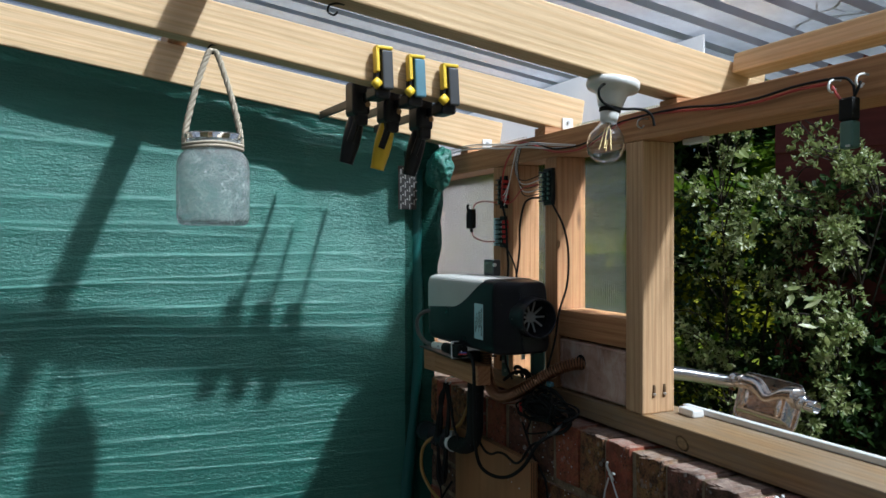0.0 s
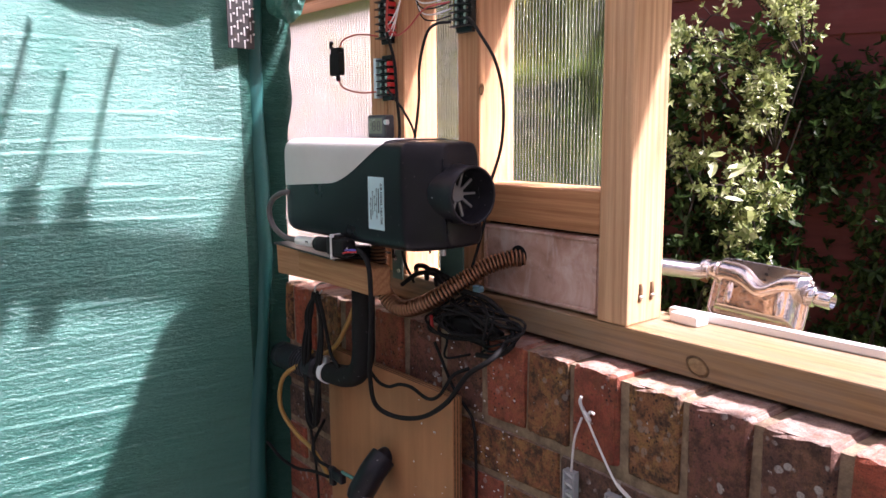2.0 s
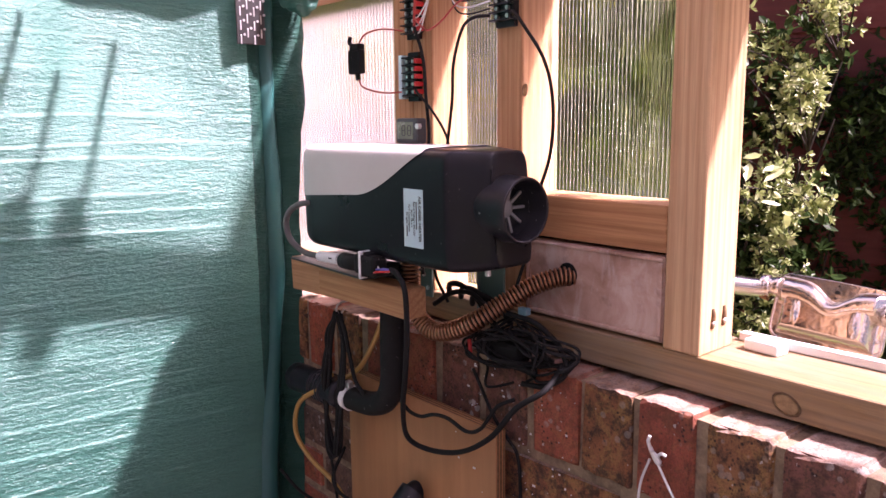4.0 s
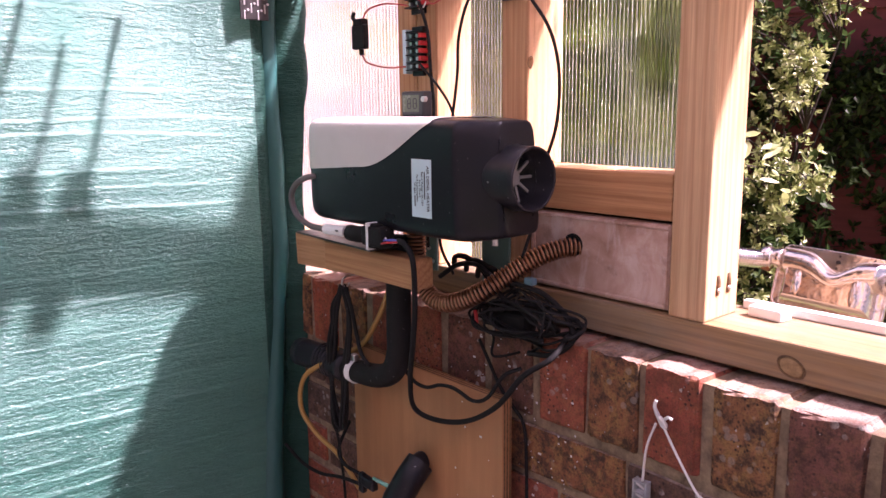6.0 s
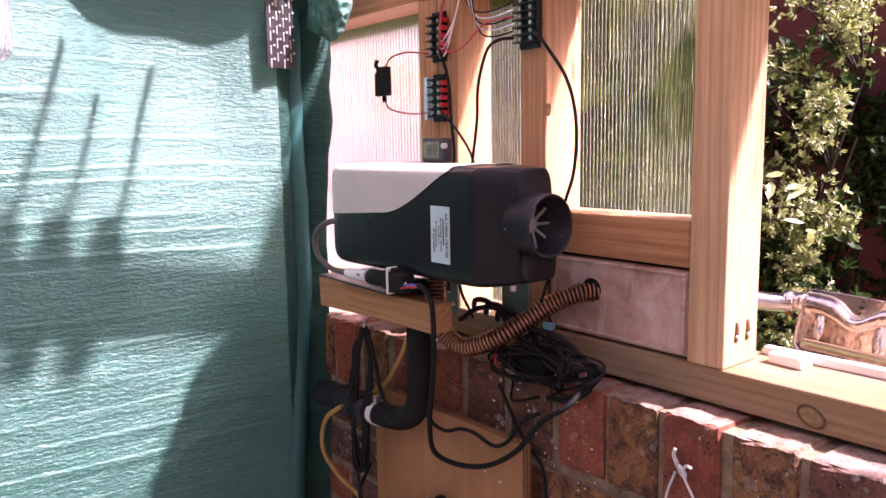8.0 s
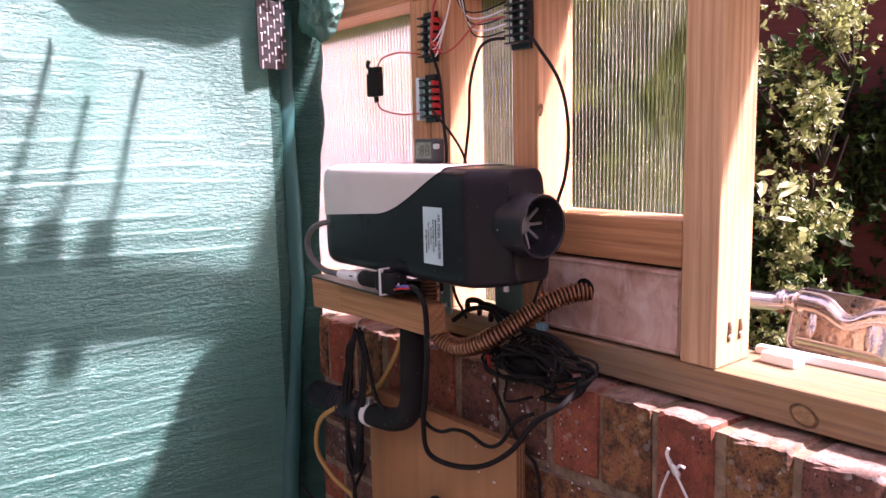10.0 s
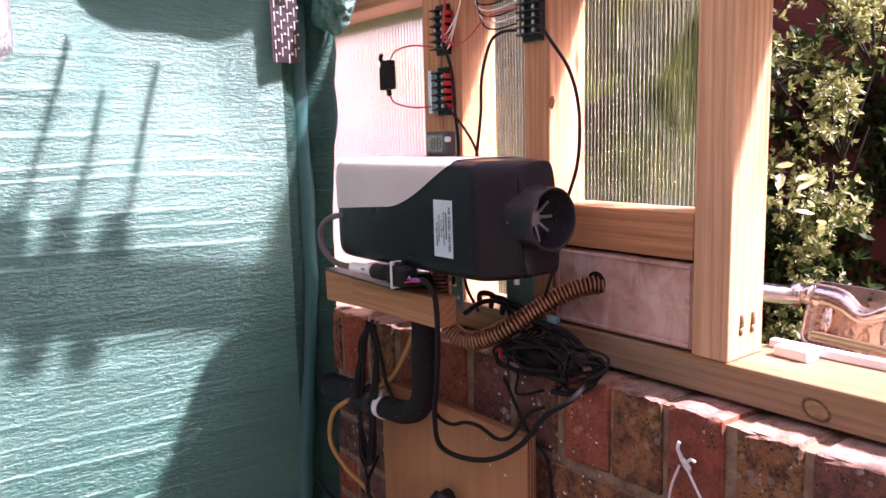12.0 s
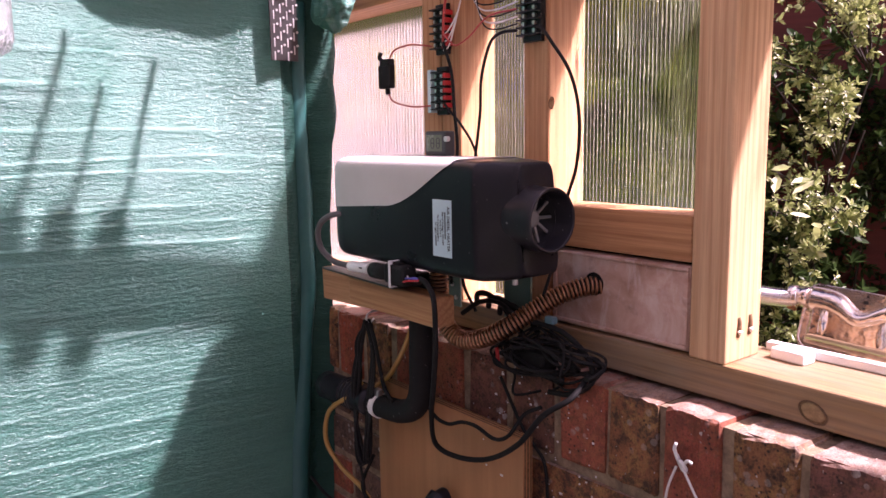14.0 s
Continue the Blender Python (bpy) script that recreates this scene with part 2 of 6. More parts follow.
def leaf(name, a, b, c, spec=0.5):
    p = Mat(name, a, 0.42, spec=spec)
    p.colour(p.ramp(p.island(), [(0.0, a), (0.55, b), (1.0, c)]))
    tr = p.t.nodes.new("ShaderNodeBsdfTranslucent")
    tr.inputs[0].default_value = (*[min(1, v * 1.5) for v in b], 1)
    mx = p.t.nodes.new("ShaderNodeMixShader")
    mx.inputs[0].default_value = 0.3
    p.link(p.b.outputs[0], mx.inputs[1])
    p.link(tr.outputs[0], mx.inputs[2])
    p.link(mx.outputs[0], p.t.nodes["Material Output"].inputs[0])
    return p.m


PLY = build_ply()
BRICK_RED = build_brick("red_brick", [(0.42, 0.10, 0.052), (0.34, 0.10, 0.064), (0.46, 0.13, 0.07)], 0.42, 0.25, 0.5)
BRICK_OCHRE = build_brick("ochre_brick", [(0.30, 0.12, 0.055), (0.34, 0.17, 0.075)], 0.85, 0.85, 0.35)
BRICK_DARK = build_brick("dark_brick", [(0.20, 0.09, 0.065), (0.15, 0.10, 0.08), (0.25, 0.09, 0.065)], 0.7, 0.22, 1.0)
MORTAR = build_mortar()
CLAY = build_clay()
TARP = build_tarp()
# free edge: the sheet's colour scaled down to hold its shade
TARP_EDGE_SHADED = build_tarp("shaded_tarpaulin_edge", 0.01, 0.34, 0.0)
TARP_EDGE_SHADED.node_tree.nodes["Principled BSDF"].inputs["Specular IOR Level"].default_value = 0.2

ROOF = clear("roof_pvc", (0.88, 0.91, 0.97), 0.45, 1.2, 0.50, (0.60, 0.63, 0.74), 30.0, 0.45)
PANEL = clear("polycarbonate", (0.96, 0.98, 0.95), 0.03, 1.10, 0.002, (0.7, 0.7, 0.66))
PANEL_LENS = clear("fluted_polycarbonate", (0.96, 0.98, 0.95), 0.02, 1.17, 0.003, (0.75, 0.78, 0.72))
PANEL_MILKY = clear("milky_polycarbonate", (0.97, 0.95, 0.93), 0.22, 1.10, 0.10, (0.82, 0.77, 0.74))
for sheet in (PANEL, PANEL_LENS):
    sheet.node_tree.nodes["Principled BSDF"].inputs["Specular IOR Level"].default_value = 0.08
GLASS = clear("bulb_glass", (1, 1, 1), 0.0, 1.45)


def build_crackle():
    """Crackled glass: clear body crossed by fine milky fracture lines."""
    p = Mat("crackled_glass", (0.97, 0.99, 0.99), 0.03)
    p.set("Transmission Weight", 1.0)
    p.set("IOR", 1.16)
    warp = p.scaled((1, 1, 1))
    bend = p.t.nodes.new("ShaderNodeVectorMath")
    bend.operation = "MULTIPLY_ADD"
    wob = p.t.nodes.new("ShaderNodeTexNoise")
    wob.inputs["Scale"].default_value = 40.0
    p.link(warp, wob.inputs["Vector"])
    p.link(wob.outputs["Color"], bend.inputs[0])
    bend.inputs[1].default_value = (0.03, 0.03, 0.03)
    p.link(warp, bend.inputs[2])
    e = p.voronoi(bend.outputs[0], 120.0, "DISTANCE_TO_EDGE")
    gate = p.ramp(p.noise(warp, 45.0, 3.0), [(0.46, (0.0,) * 3), (0.56, (1.0,) * 3)])
    lines = p.math("MULTIPLY", p.ramp(e, [(0.0, (1.0,) * 3), (0.016, (0.6,) * 3), (0.04, (0.0,) * 3)]), gate)
    p.bump(p.math("ADD", lines, p.math("MULTIPLY", p.noise(warp, 70.0, 3.0), 0.35)), 0.9, 0.003)
    df = p.t.nodes.new("ShaderNodeBsdfTranslucent")
    df.inputs[0].default_value = (0.95, 0.95, 0.97, 1)
    d2 = p.t.nodes.new("ShaderNodeBsdfDiffuse")
    d2.inputs[0].default_value = (0.95, 0.95, 0.97, 1)
    half = p.t.nodes.new("ShaderNodeMixShader")
    p.link(df.outputs[0], half.inputs[1])
    p.link(d2.outputs[0], half.inputs[2])
    mx = p.t.nodes.new("ShaderNodeMixShader")
    p.link(p.math("ADD", p.math("MULTIPLY", lines, 0.9), 0.14), mx.inputs[0])
    p.link(p.b.outputs[0], mx.inputs[1])
    p.link(half.outputs[0], mx.inputs[2])
    p.link(mx.outputs[0], p.t.nodes["Material Output"].inputs[0])
    return p.m


JAR_GLASS = build_crackle()
BLACK = plastic("black_plastic", (0.012, 0.012, 0.016), 0.33, dust=0.35)
HEATER_BLACK = plastic("glossy_black_plastic", (0.011, 0.011, 0.014), 0.28, dust=0.12)
HEATER_BLACK.node_tree.nodes["Principled BSDF"].inputs["Specular IOR Level"].default_value = 0.2
BLACK_SOFT = plastic("black_rubber", (0.011, 0.011, 0.011), 0.68, dust=0.2)
GREY = plastic("light_grey_plastic", (0.56, 0.55, 0.52), 0.5)
BLACK.node_tree.nodes["Principled BSDF"].inputs["Specular IOR Level"].default_value = 0.30
BLACK_SOFT.node_tree.nodes["Principled BSDF"].inputs["Specular IOR Level"].default_value = 0.2
WHITE = plastic("white_plastic", (0.78, 0.78, 0.77), 0.4)
CERAMIC = plastic("white_ceramic", (0.80, 0.79, 0.76), 0.22)
YELLOW = plastic("yellow_plastic", (0.75, 0.50, 0.02), 0.42)
BLUE = plastic("blue_grey_plastic", (0.08, 0.18, 0.23), 0.4)
RED = plastic("red_plastic", (0.55, 0.03, 0.03), 0.4)
RED_WIRE = plastic("red_wire", (0.42, 0.05, 0.04), 0.45)
CLEAR_WIRE = plastic("clear_white_wire", (0.70, 0.68, 0.66), 0.35)
YELLOW_TUBE = plastic("amber_tube", (0.42, 0.24, 0.06), 0.35)
STEEL = metal("polished_stainless", (0.74, 0.74, 0.75), 0.12, 22.0)
# clamp heat tint, and reflected brick put into the shells' colour
STEEL_WARM = metal("warm_stainless", (0.80, 0.72, 0.66), 0.19, 26.0, 0.35)
ZINC = metal("galvanised_steel", (0.60, 0.60, 0.60), 0.4, 60.0)
GREEN_METAL = plastic("green_grey_painted_steel", (0.08, 0.16, 0.14), 0.4)
COPPER = metal("bronze_foil", (0.36, 0.19, 0.11), 0.36, 80.0)
LABEL = plastic("label_foil", (0.50, 0.70, 0.74), 0.5)
INK = plastic("black_ink", (0.03, 0.03, 0.03), 0.6)
BRAID = plastic("grey_braid", (0.10, 0.095, 0.092), 0.6, 700.0, 0.5)
BLUE_WIRE = plastic("blue_wire", (0.10, 0.12, 0.45), 0.4)
DARK_GREY = plastic("dark_grey_plastic", (0.035, 0.035, 0.038), 0.4)
LCD = plastic("lcd", (0.15, 0.17, 0.125), 0.25)
CHARCOAL = metal("blackened_steel", (0.10, 0.10, 0.10), 0.35, 90.0)
FILAMENT = plastic("filament", (0.75, 0.55, 0.25), 0.5)
CLIP_CLEAR = clear("clear_clip", (0.95, 0.96, 0.97), 0.08, 1.3, 0.45, (0.80, 0.82, 0.84))
KNOT = wood("knot_wood", (0.20, 0.11, 0.045), (0.10, 0.05, 0.02), knots=False)
KNOT_RING = wood("knot_edge", (0.17, 0.10, 0.045), (0.10, 0.055, 0.025), knots=False)
KNOT_PALE = wood("knot_heart", (0.33, 0.22, 0.105), (0.20, 0.12, 0.05), knots=False)
TARP_HEM = plastic("teal_hem", (0.008, 0.095, 0.085), 0.5)
ROPE = plastic("jute_rope", (0.44, 0.37, 0.28), 0.9, 300.0, 0.6)
LEAF = leaf("small_leaf", (0.08, 0.13, 0.025), (0.30, 0.35, 0.12), (0.62, 0.64, 0.36), spec=0.7)
LEAF_HEDGE = leaf("hedge_leaf", (0.03, 0.075, 0.008), (0.11, 0.18, 0.016), (0.34, 0.38, 0.035), spec=0.1)
LEAF_BUSH = leaf("yellow_bush_leaf", (0.09, 0.12, 0.01), (0.30, 0.31, 0.02), (0.52, 0.48, 0.05), spec=0.1)
# darkened leaf: shade put into its colour
LEAF_SHADED = leaf("shaded_leaf", (0.018, 0.038, 0.010), (0.038, 0.075, 0.020), (0.075, 0.12, 0.034), spec=0.3)
BARK = wood("bark", (0.045, 0.033, 0.023), (0.025, 0.018, 0.013), knots=False, rough=0.9)


def build_shed_paint():
    p = Mat("dark_red_paint", (0.13, 0.022, 0.02), 0.6)
    sh = p.random_shift(5.0)
    n = p.noise(p.scaled((2.0, 30.0, 30.0), shift=sh), 1.0, 5.0, 0.6)
    s = p.noise(p.scaled((1, 1, 1), shift=sh), 7.0, 5.0, 0.65)
    c = p.ramp(n, [(0.3, (0.16, 0.030, 0.026)), (0.7, (0.26, 0.054, 0.046))])
    p.colour(p.mix(p.ramp(s, [(0.55, (0.0,) * 3), (0.8, (0.5,) * 3)]), c, (0.32, 0.13, 0.11)))
    p.bump(n, 0.3, 0.002)
    return p.m


def build_ground():
    p = Mat("lawn", (0.10, 0.15, 0.04), 0.9)
    big = p.noise(p.scaled((1, 1, 1)), 0.9, 5.0, 0.6)
    fine = p.noise(p.scaled((1, 1, 1)), 60.0, 4.0, 0.7)
    c = p.ramp(big, [(0.3, (0.07, 0.10, 0.025)), (0.5, (0.15, 0.19, 0.05)), (0.7, (0.28, 0.27, 0.10))])
    p.colour(p.mix(p.math("MULTIPLY", fine, 0.5), c, (0.05, 0.07, 0.02)))
    p.bump(fine, 0.8, 0.02)
    return p.m


def build_concrete(name, a, b):
    p = Mat(name, a, 0.9)
    n = p.noise(p.scaled((1, 1, 1)), 6.0, 6.0, 0.65)
    p.colour(p.ramp(n, [(0.3, a), (0.7, b)]))
    p.bump(p.noise(p.scaled((1, 1, 1)), 90.0, 5.0, 0.7), 0.4, 0.003)
    return p.m


SHED = build_shed_paint()
LAWN = build_ground()
CONCRETE = build_concrete("floor_tone", (0.10, 0.09, 0.08), (0.18, 0.165, 0.15))
WALL_DARK = build_concrete("dark_wall_tone", (0.075, 0.068, 0.06), (0.13, 0.12, 0.105))

WALL_REFLECTOR = build_concrete("blue_wall_reflector", (0.46, 0.51, 0.60), (0.54, 0.59, 0.68))


# ---- building helpers ----
def mesh_of(name, bm, material, smooth=False):
    bmesh.ops.recalc_face_normals(bm, faces=bm.faces)
    me = bpy.data.meshes.new(name)
    bm.to_mesh(me)
    bm.free()
    me.materials.append(material)
    if smooth:
        me.shade_smooth()
    return me


def part(name, bm, material, parent=None, label="", smooth=False, m=None):
    ob = new(name, mesh_of(name, bm, material, smooth))
    if parent is not None:
        ob.parent = parent
    if m is not None:
        ob.matrix_basis = m
    if label:
        tagged(ob, label)
    return ob


def thing(name, label, category, at=(0, 0, 0), group="", kind=""):
    ob = new(name)
    ob.empty_display_size = 0.05
    ob.location = at
    return tagged(ob, label, category, group, kind)


def box(sx, sy, sz, bevel=0.0, at=(0, 0, 0), bm=None, segments=2, m=None):
    """A box of that size, its middle at at."""
    bm = bm or bmesh.new()
    made = bmesh.ops.create_cube(bm, size=1.0)["verts"]
    bmesh.ops.scale(bm, vec=(sx, sy, sz), verts=made)
    if bevel:
        edges = list({e for v in made for e in v.link_edges})
        r = bmesh.ops.bevel(bm, geom=edges, offset=bevel, segments=segments, affect="EDGES", profile=0.5)
        made = list({v for f in r["faces"] for v in f.verts} | {v for v in made if v.is_valid})
    if m is not None:
        bmesh.ops.transform(bm, matrix=m, verts=made)
    bmesh.ops.translate(bm, vec=at, verts=made)
    return bm


def turned(profile, segments=32, bm=None, m=None):
    """A surface turned round Z from (radius, height) pairs."""
    bm = bm or bmesh.new()
    rings = []
    for r, z in profile:
        rings.append([bm.verts.new((r * math.cos(2 * math.pi * i / segments), r * math.sin(2 * math.pi * i / segments), z)) for i in range(segments)])
    for a, b in zip(rings, rings[1:]):
        for i in range(segments):
            bm.faces.new((a[i], a[(i + 1) % segments], b[(i + 1) % segments], b[i]))
    for ring, r in ((rings[0], profile[0][0]), (rings[-1], profile[-1][0])):
        if r > 1e-5:
            bm.faces.new(ring)
    bmesh.ops.remove_doubles(bm, verts=[v for ring in rings for v in ring], dist=1e-6)
    if m is not None:
        bmesh.ops.transform(bm, matrix=m, verts=[v for ring in rings for v in ring if v.is_valid])
    return bm


def smooth_path(points, steps=10):
    """Catmull-Rom through the points."""
    p = [Vector(q) for q in points]
    p = [2 * p[0] - p[1], *p, 2 * p[-1] - p[-2]]
    out = []
    for i in range(1, len(p) - 2):
        for k in range(steps):
            t = k / steps
            a, b, c, d = p[i - 1], p[i], p[i + 1], p[i + 2]
            out.append(0.5 * ((2 * b) + (c - a) * t + (2 * a - 5 * b + 4 * c - d) * t * t + (3 * b - a - 3 * c + d) * t ** 3))
    out.append(p[-2])
    return out


def tube(points, radius, sides=8, steps=10, bm=None, smooth=True, radii=None):
    """A round tube along a smooth path; radii may give a radius for each step."""
    bm = bm or bmesh.new()
    path = smooth_path(points, steps) if smooth else [Vector(q) for q in points]
    up = Vector((0, 0, 1))
    rings = []
    side = None
    for i, q in enumerate(path):
        d = (path[min(i + 1, len(path) - 1)] - path[max(i - 1, 0)]).normalized()
        if side is None:
            side = d.cross(up if abs(d.z) < 0.9 else Vector((1, 0, 0))).normalized()
        side = (side - d * side.dot(d)).normalized()
        n = d.cross(side)
        r = radii(i / (len(path) - 1)) if radii else radius
        rings.append([bm.verts.new(q + r * (math.cos(2 * math.pi * k / sides) * side + math.sin(2 * math.pi * k / sides) * n)) for k in range(sides)])
    for a, b in zip(rings, rings[1:]):
        for k in range(sides):
            bm.faces.new((a[k], a[(k + 1) % sides], b[(k + 1) % sides], b[k]))
    bm.faces.new(rings[0])
    bm.faces.new(rings[-1])
    return bm


def cable(name, points, radius, material, label, group="", parent=None, category="cable"):
    bm = tube(points, radius)
    ob = part(name, bm, material, parent, smooth=True)
    if parent is None:
        tagged(ob, label, category, group)
    return ob


def timber(name, a, b, w, h, material, label="", category="timber", kind="", up=(0, 0, 1), bevel=0.003, parent=None):
    """A sawn timber from a to b (middle line), w across and h high; its grain lies along it."""
    a, b = Vector(a), Vector(b)
    x = (b - a).normalized()
    z = Vector(up)
    z = (z - x * z.dot(x)).normalized()
    y = z.cross(x)
    m = Matrix((x, y, z)).transposed().to_4x4()
    m.translation = (a + b) / 2
    ob = part(name, box((b - a).length, w, h, bevel), material, parent, m=m)
    return tagged(ob, label, category, "", kind) if parent is None else ob


# ---- ground and the closing walls ----
part("ground", box(400, 400, 0.2, at=(0, 0, -0.1)), LAWN)
tagged(bpy.data.objects["ground"], "sunlit garden lawn with yellowish worn patches", "lawn", kind="structure")
# floor is out of view; its tone sets how much light bounces up
part("floor", box(2.1, 3.6, 0.03, at=(-1.0, -0.75, 0.016)), CONCRETE)
tagged(bpy.data.objects["floor"], "dark worn paving floor of the lean-to", "floor", kind="structure")
# two walls added out of view, dark to cut bounce and backlight
part("wall_2", box(0.2, 3.05, 2.9, at=(-2.1, 0.375, 1.45)), WALL_DARK)
tagged(bpy.data.objects["wall_2"], "dark weathered rendered house wall behind the lean-to", "wall", kind="structure")
part("wall_5", box(2.0, 0.08, 1.95, at=(-1.02, 1.46, 0.975)), WALL_DARK)
tagged(bpy.data.objects["wall_5"], "plain rendered far end wall of the lean-to", "wall", kind="structure")
# added reflector out of view: gives the heater front a blue sheen
part("wall_3", box(2.0, 0.1, 1.35, at=(-1.0, -2.5, 0.675)), WALL_REFLECTOR)
tagged(bpy.data.objects["wall_3"], "low pale blue-grey painted end wall of the lean-to", "wall", kind="structure")

# ---- timber frame of the wall ----
SILL_Z, PLATE_Z0, DEPTH = 1.12, 1.620, 0.074
frame_wall = thing("wall_1", "timber stud wall with clear panels over a low brick wall", "wall", kind="structure")
timber("sill", (0.056, 1.5, 1.0985), (0.056, -2.3, 1.0985), 0.112, 0.043, WOOD_SILL, parent=frame_wall)
timber("top_plate", (0.037, 1.5, 1.647), (0.037, -2.3, 1.647), DEPTH, 0.054, WOOD, parent=frame_wall)
timber("post", (DEPTH / 2 + 0.001, 0.0245, SILL_Z), (DEPTH / 2 + 0.001, 0.0245, PLATE_Z0), DEPTH, 0.049, WOOD_PALE, parent=frame_wall, up=(0, 1, 0))
timber("post", (DEPTH / 2 + 0.001, -1.18, SILL_Z), (DEPTH / 2 + 0.001, -1.18, PLATE_Z0), DEPTH, 0.045, WOOD_PALE, parent=frame_wall, up=(0, 1, 0))
for y, w in ((0.308, 0.05), (0.4985, 0.048), (0.5485, 0.048), (1.1, 0.05)):
    timber("stud", (DEPTH / 2 + 0.002, y, SILL_Z), (DEPTH / 2 + 0.002, y, PLATE_Z0), DEPTH, w, WOOD_STUD, parent=frame_wall, up=(0, 1, 0))
timber("rail", (0.038, 0.0505, 1.2625), (0.038, 0.2815, 1.2625), 0.068, 0.057, WOOD, parent=frame_wall)
timber("cover_strip", (0.088, 0.02, 1.655), (0.088, 1.5, 1.655), 0.02, 0.05, WOOD_PALE, parent=frame_wall)


def fluted(x, y0, y1, z0, z1, pitch):
    """A sheet with a flat inner face and fine upright flutes outside."""
    bm = bmesh.new()
    n = int((y1 - y0) / pitch * 8)
    cols = []
    for i in range(n + 1):
        y = y0 + (y1 - y0) * i / n
        xo = x + 0.0014 + 0.00035 * math.cos(2 * math.pi * (y - y0) / pitch)
        cols.append([bm.verts.new(c) for c in ((x, y, z0), (x, y, z1), (xo, y, z1), (xo, y, z0))])
    for a, b in zip(cols, cols[1:]):
        for i in range(4):
            bm.faces.new((a[i], a[(i + 1) % 4], b[(i + 1) % 4], b[i]))
    bm.faces.new(cols[0])
    bm.faces.new(cols[-1])
    return bm


def clear_panel(name, y0, y1, z0, z1, label, sheet=PANEL, pitch=0.0066, ribs=None):
    """Ribbed twin-wall sheet fixed to the outer side of the studs."""
    w = thing(name, label, "window panel", kind="structure")
    x = 0.080
    s = part("pane", box(0.0006, y1 - y0, z1 - z0, at=(x, (y0 + y1) / 2, (z0 + z1) / 2)), sheet, w)
    s.visible_shadow = False
    if sheet is PANEL:
        s = part("pane", fluted(x + 0.006, y0, y1, z0, z1, pitch), PANEL_LENS, w, "clear fluted outer skin", smooth=True)
    else:
        s = part("pane", box(0.0006, y1 - y0, z1 - z0, at=(x + 0.006, (y0 + y1) / 2, (z0 + z1) / 2)), sheet, w)
    s.visible_shadow = False
    n = int((y1 - y0) / pitch)
    for keep in (0, 1):
        bm = bmesh.new()
        for i in range(n + 1):
            if (i % 3 == 0) == bool(keep):
                box(0.0016, 0.0005, z1 - z0, at=(x + 0.0048, y0 + 0.001 + i * pitch, (z0 + z1) / 2), bm=bm)
        o = part("rib", bm, ribs or RIB, w)
        o["kind"] = "stuff"
        o.visible_shadow = bool(keep)
    return w


RIB = Mat("polycarbonate_rib", (0.86, 0.88, 0.78), 0.15)
RIB.set("Transmission Weight", 0.93)
RIB.set("IOR", 1.12)
RIB = RIB.m
RIB_WHITE = plastic("white_rib", (0.34, 0.30, 0.29), 0.5)
clear_panel("window_1", 0.02, 0.31, 1.24, 1.70, "clear ribbed polycarbonate panel between timber studs")
clear_panel("window_2", 0.31, 0.50, 1.10, 1.70, "narrow clear ribbed polycarbonate panel between studs")
clear_panel("window_3", 0.55, 1.40, 1.10, 1.70, "bright milky ribbed polycarbonate panel beside the tarpaulin", PANEL_MILKY, 0.0098, RIB_WHITE)

# ---- roof ----
ROOF_SLOPE = 0.148


def rafter_bottom(x):
    return 1.6795 - ROOF_SLOPE * x


roof = thing("roof", "lean-to roof of pine rafters under clear ribbed sheet", "roof", kind="structure")
up = Vector((ROOF_SLOPE, 0, 1)).normalized()
RAFTER_H = 0.088
LIFT_FAR, LIFT_MID, LIFT_NEAR = 0.009, 0.016, 0.008
for y, x1, lift in ((0.7425, 0.10, LIFT_FAR), (0.357, 0.10, LIFT_MID), (-0.0625, 0.20, LIFT_NEAR), (-0.62, 0.20, LIFT_NEAR), (-1.2, 0.20, LIFT_NEAR), (-1.8, 0.20, LIFT_NEAR)):
    a, b = Vector((-1.99, y, rafter_bottom(-1.99) + lift)), Vector((x1, y, rafter_bottom(x1) + lift))
    part("packer", box(0.06, 0.044, 0.002 + lift, at=(0.035, y, 1.674 + lift / 2)), WOOD_STUD, roof)
    high = 0.077 if 0.3 < y < 0.4 else RAFTER_H
    timber("rafter", a + up * high / 2, b + up * high / 2, 0.045, high, WOOD_RAFTER, parent=roof, up=up)
timber("batten", (0.152, -0.086, 1.750), (0.152, -2.3, 1.750), 0.045, 0.036, WOOD_RAFTER, parent=roof, up=up)
zp = rafter_bottom(-0.73) + RAFTER_H + 0.042
timber("purlin", (-0.73, 1.3, zp), (-0.73, -2.3, zp), 0.045, 0.05, WOOD_PALE, parent=roof)


def roof_sheet():
    bm = bmesh.new()
    ys = []
    y = -2.4
    while y < 1.35:
        for dy, h in ((0.0, 0.0), (0.048, 0.0), (0.056, 0.014), (0.068, 0.014)):
            ys.append((y + dy, h))
        y += 0.076
    rows = []
    for x in (-2.0, -1.0, 0.0, 0.42):
        rows.append([bm.verts.new((x, yy, rafter_bottom(x) + RAFTER_H + 0.072 + h)) for yy, h in ys])
    for a, b in zip(rows, rows[1:]):
        for i in range(len(ys) - 1):
            bm.faces.new((a[i], a[i + 1], b[i + 1], b[i]))
    s = part("sheet", bm, ROOF, roof)
    s.visible_shadow = False


roof_sheet()
FASCIA = clear("white_fascia", (0.9, 0.9, 0.92), 0.3, 1.2, 0.75, (0.82, 0.82, 0.85))
f = part("fascia", box(0.004, 1.34, 0.136, 0.001, at=(0.113, 0.635, 1.748)), FASCIA, roof, "thin translucent white strip closing the eaves")
f.visible_shadow = False

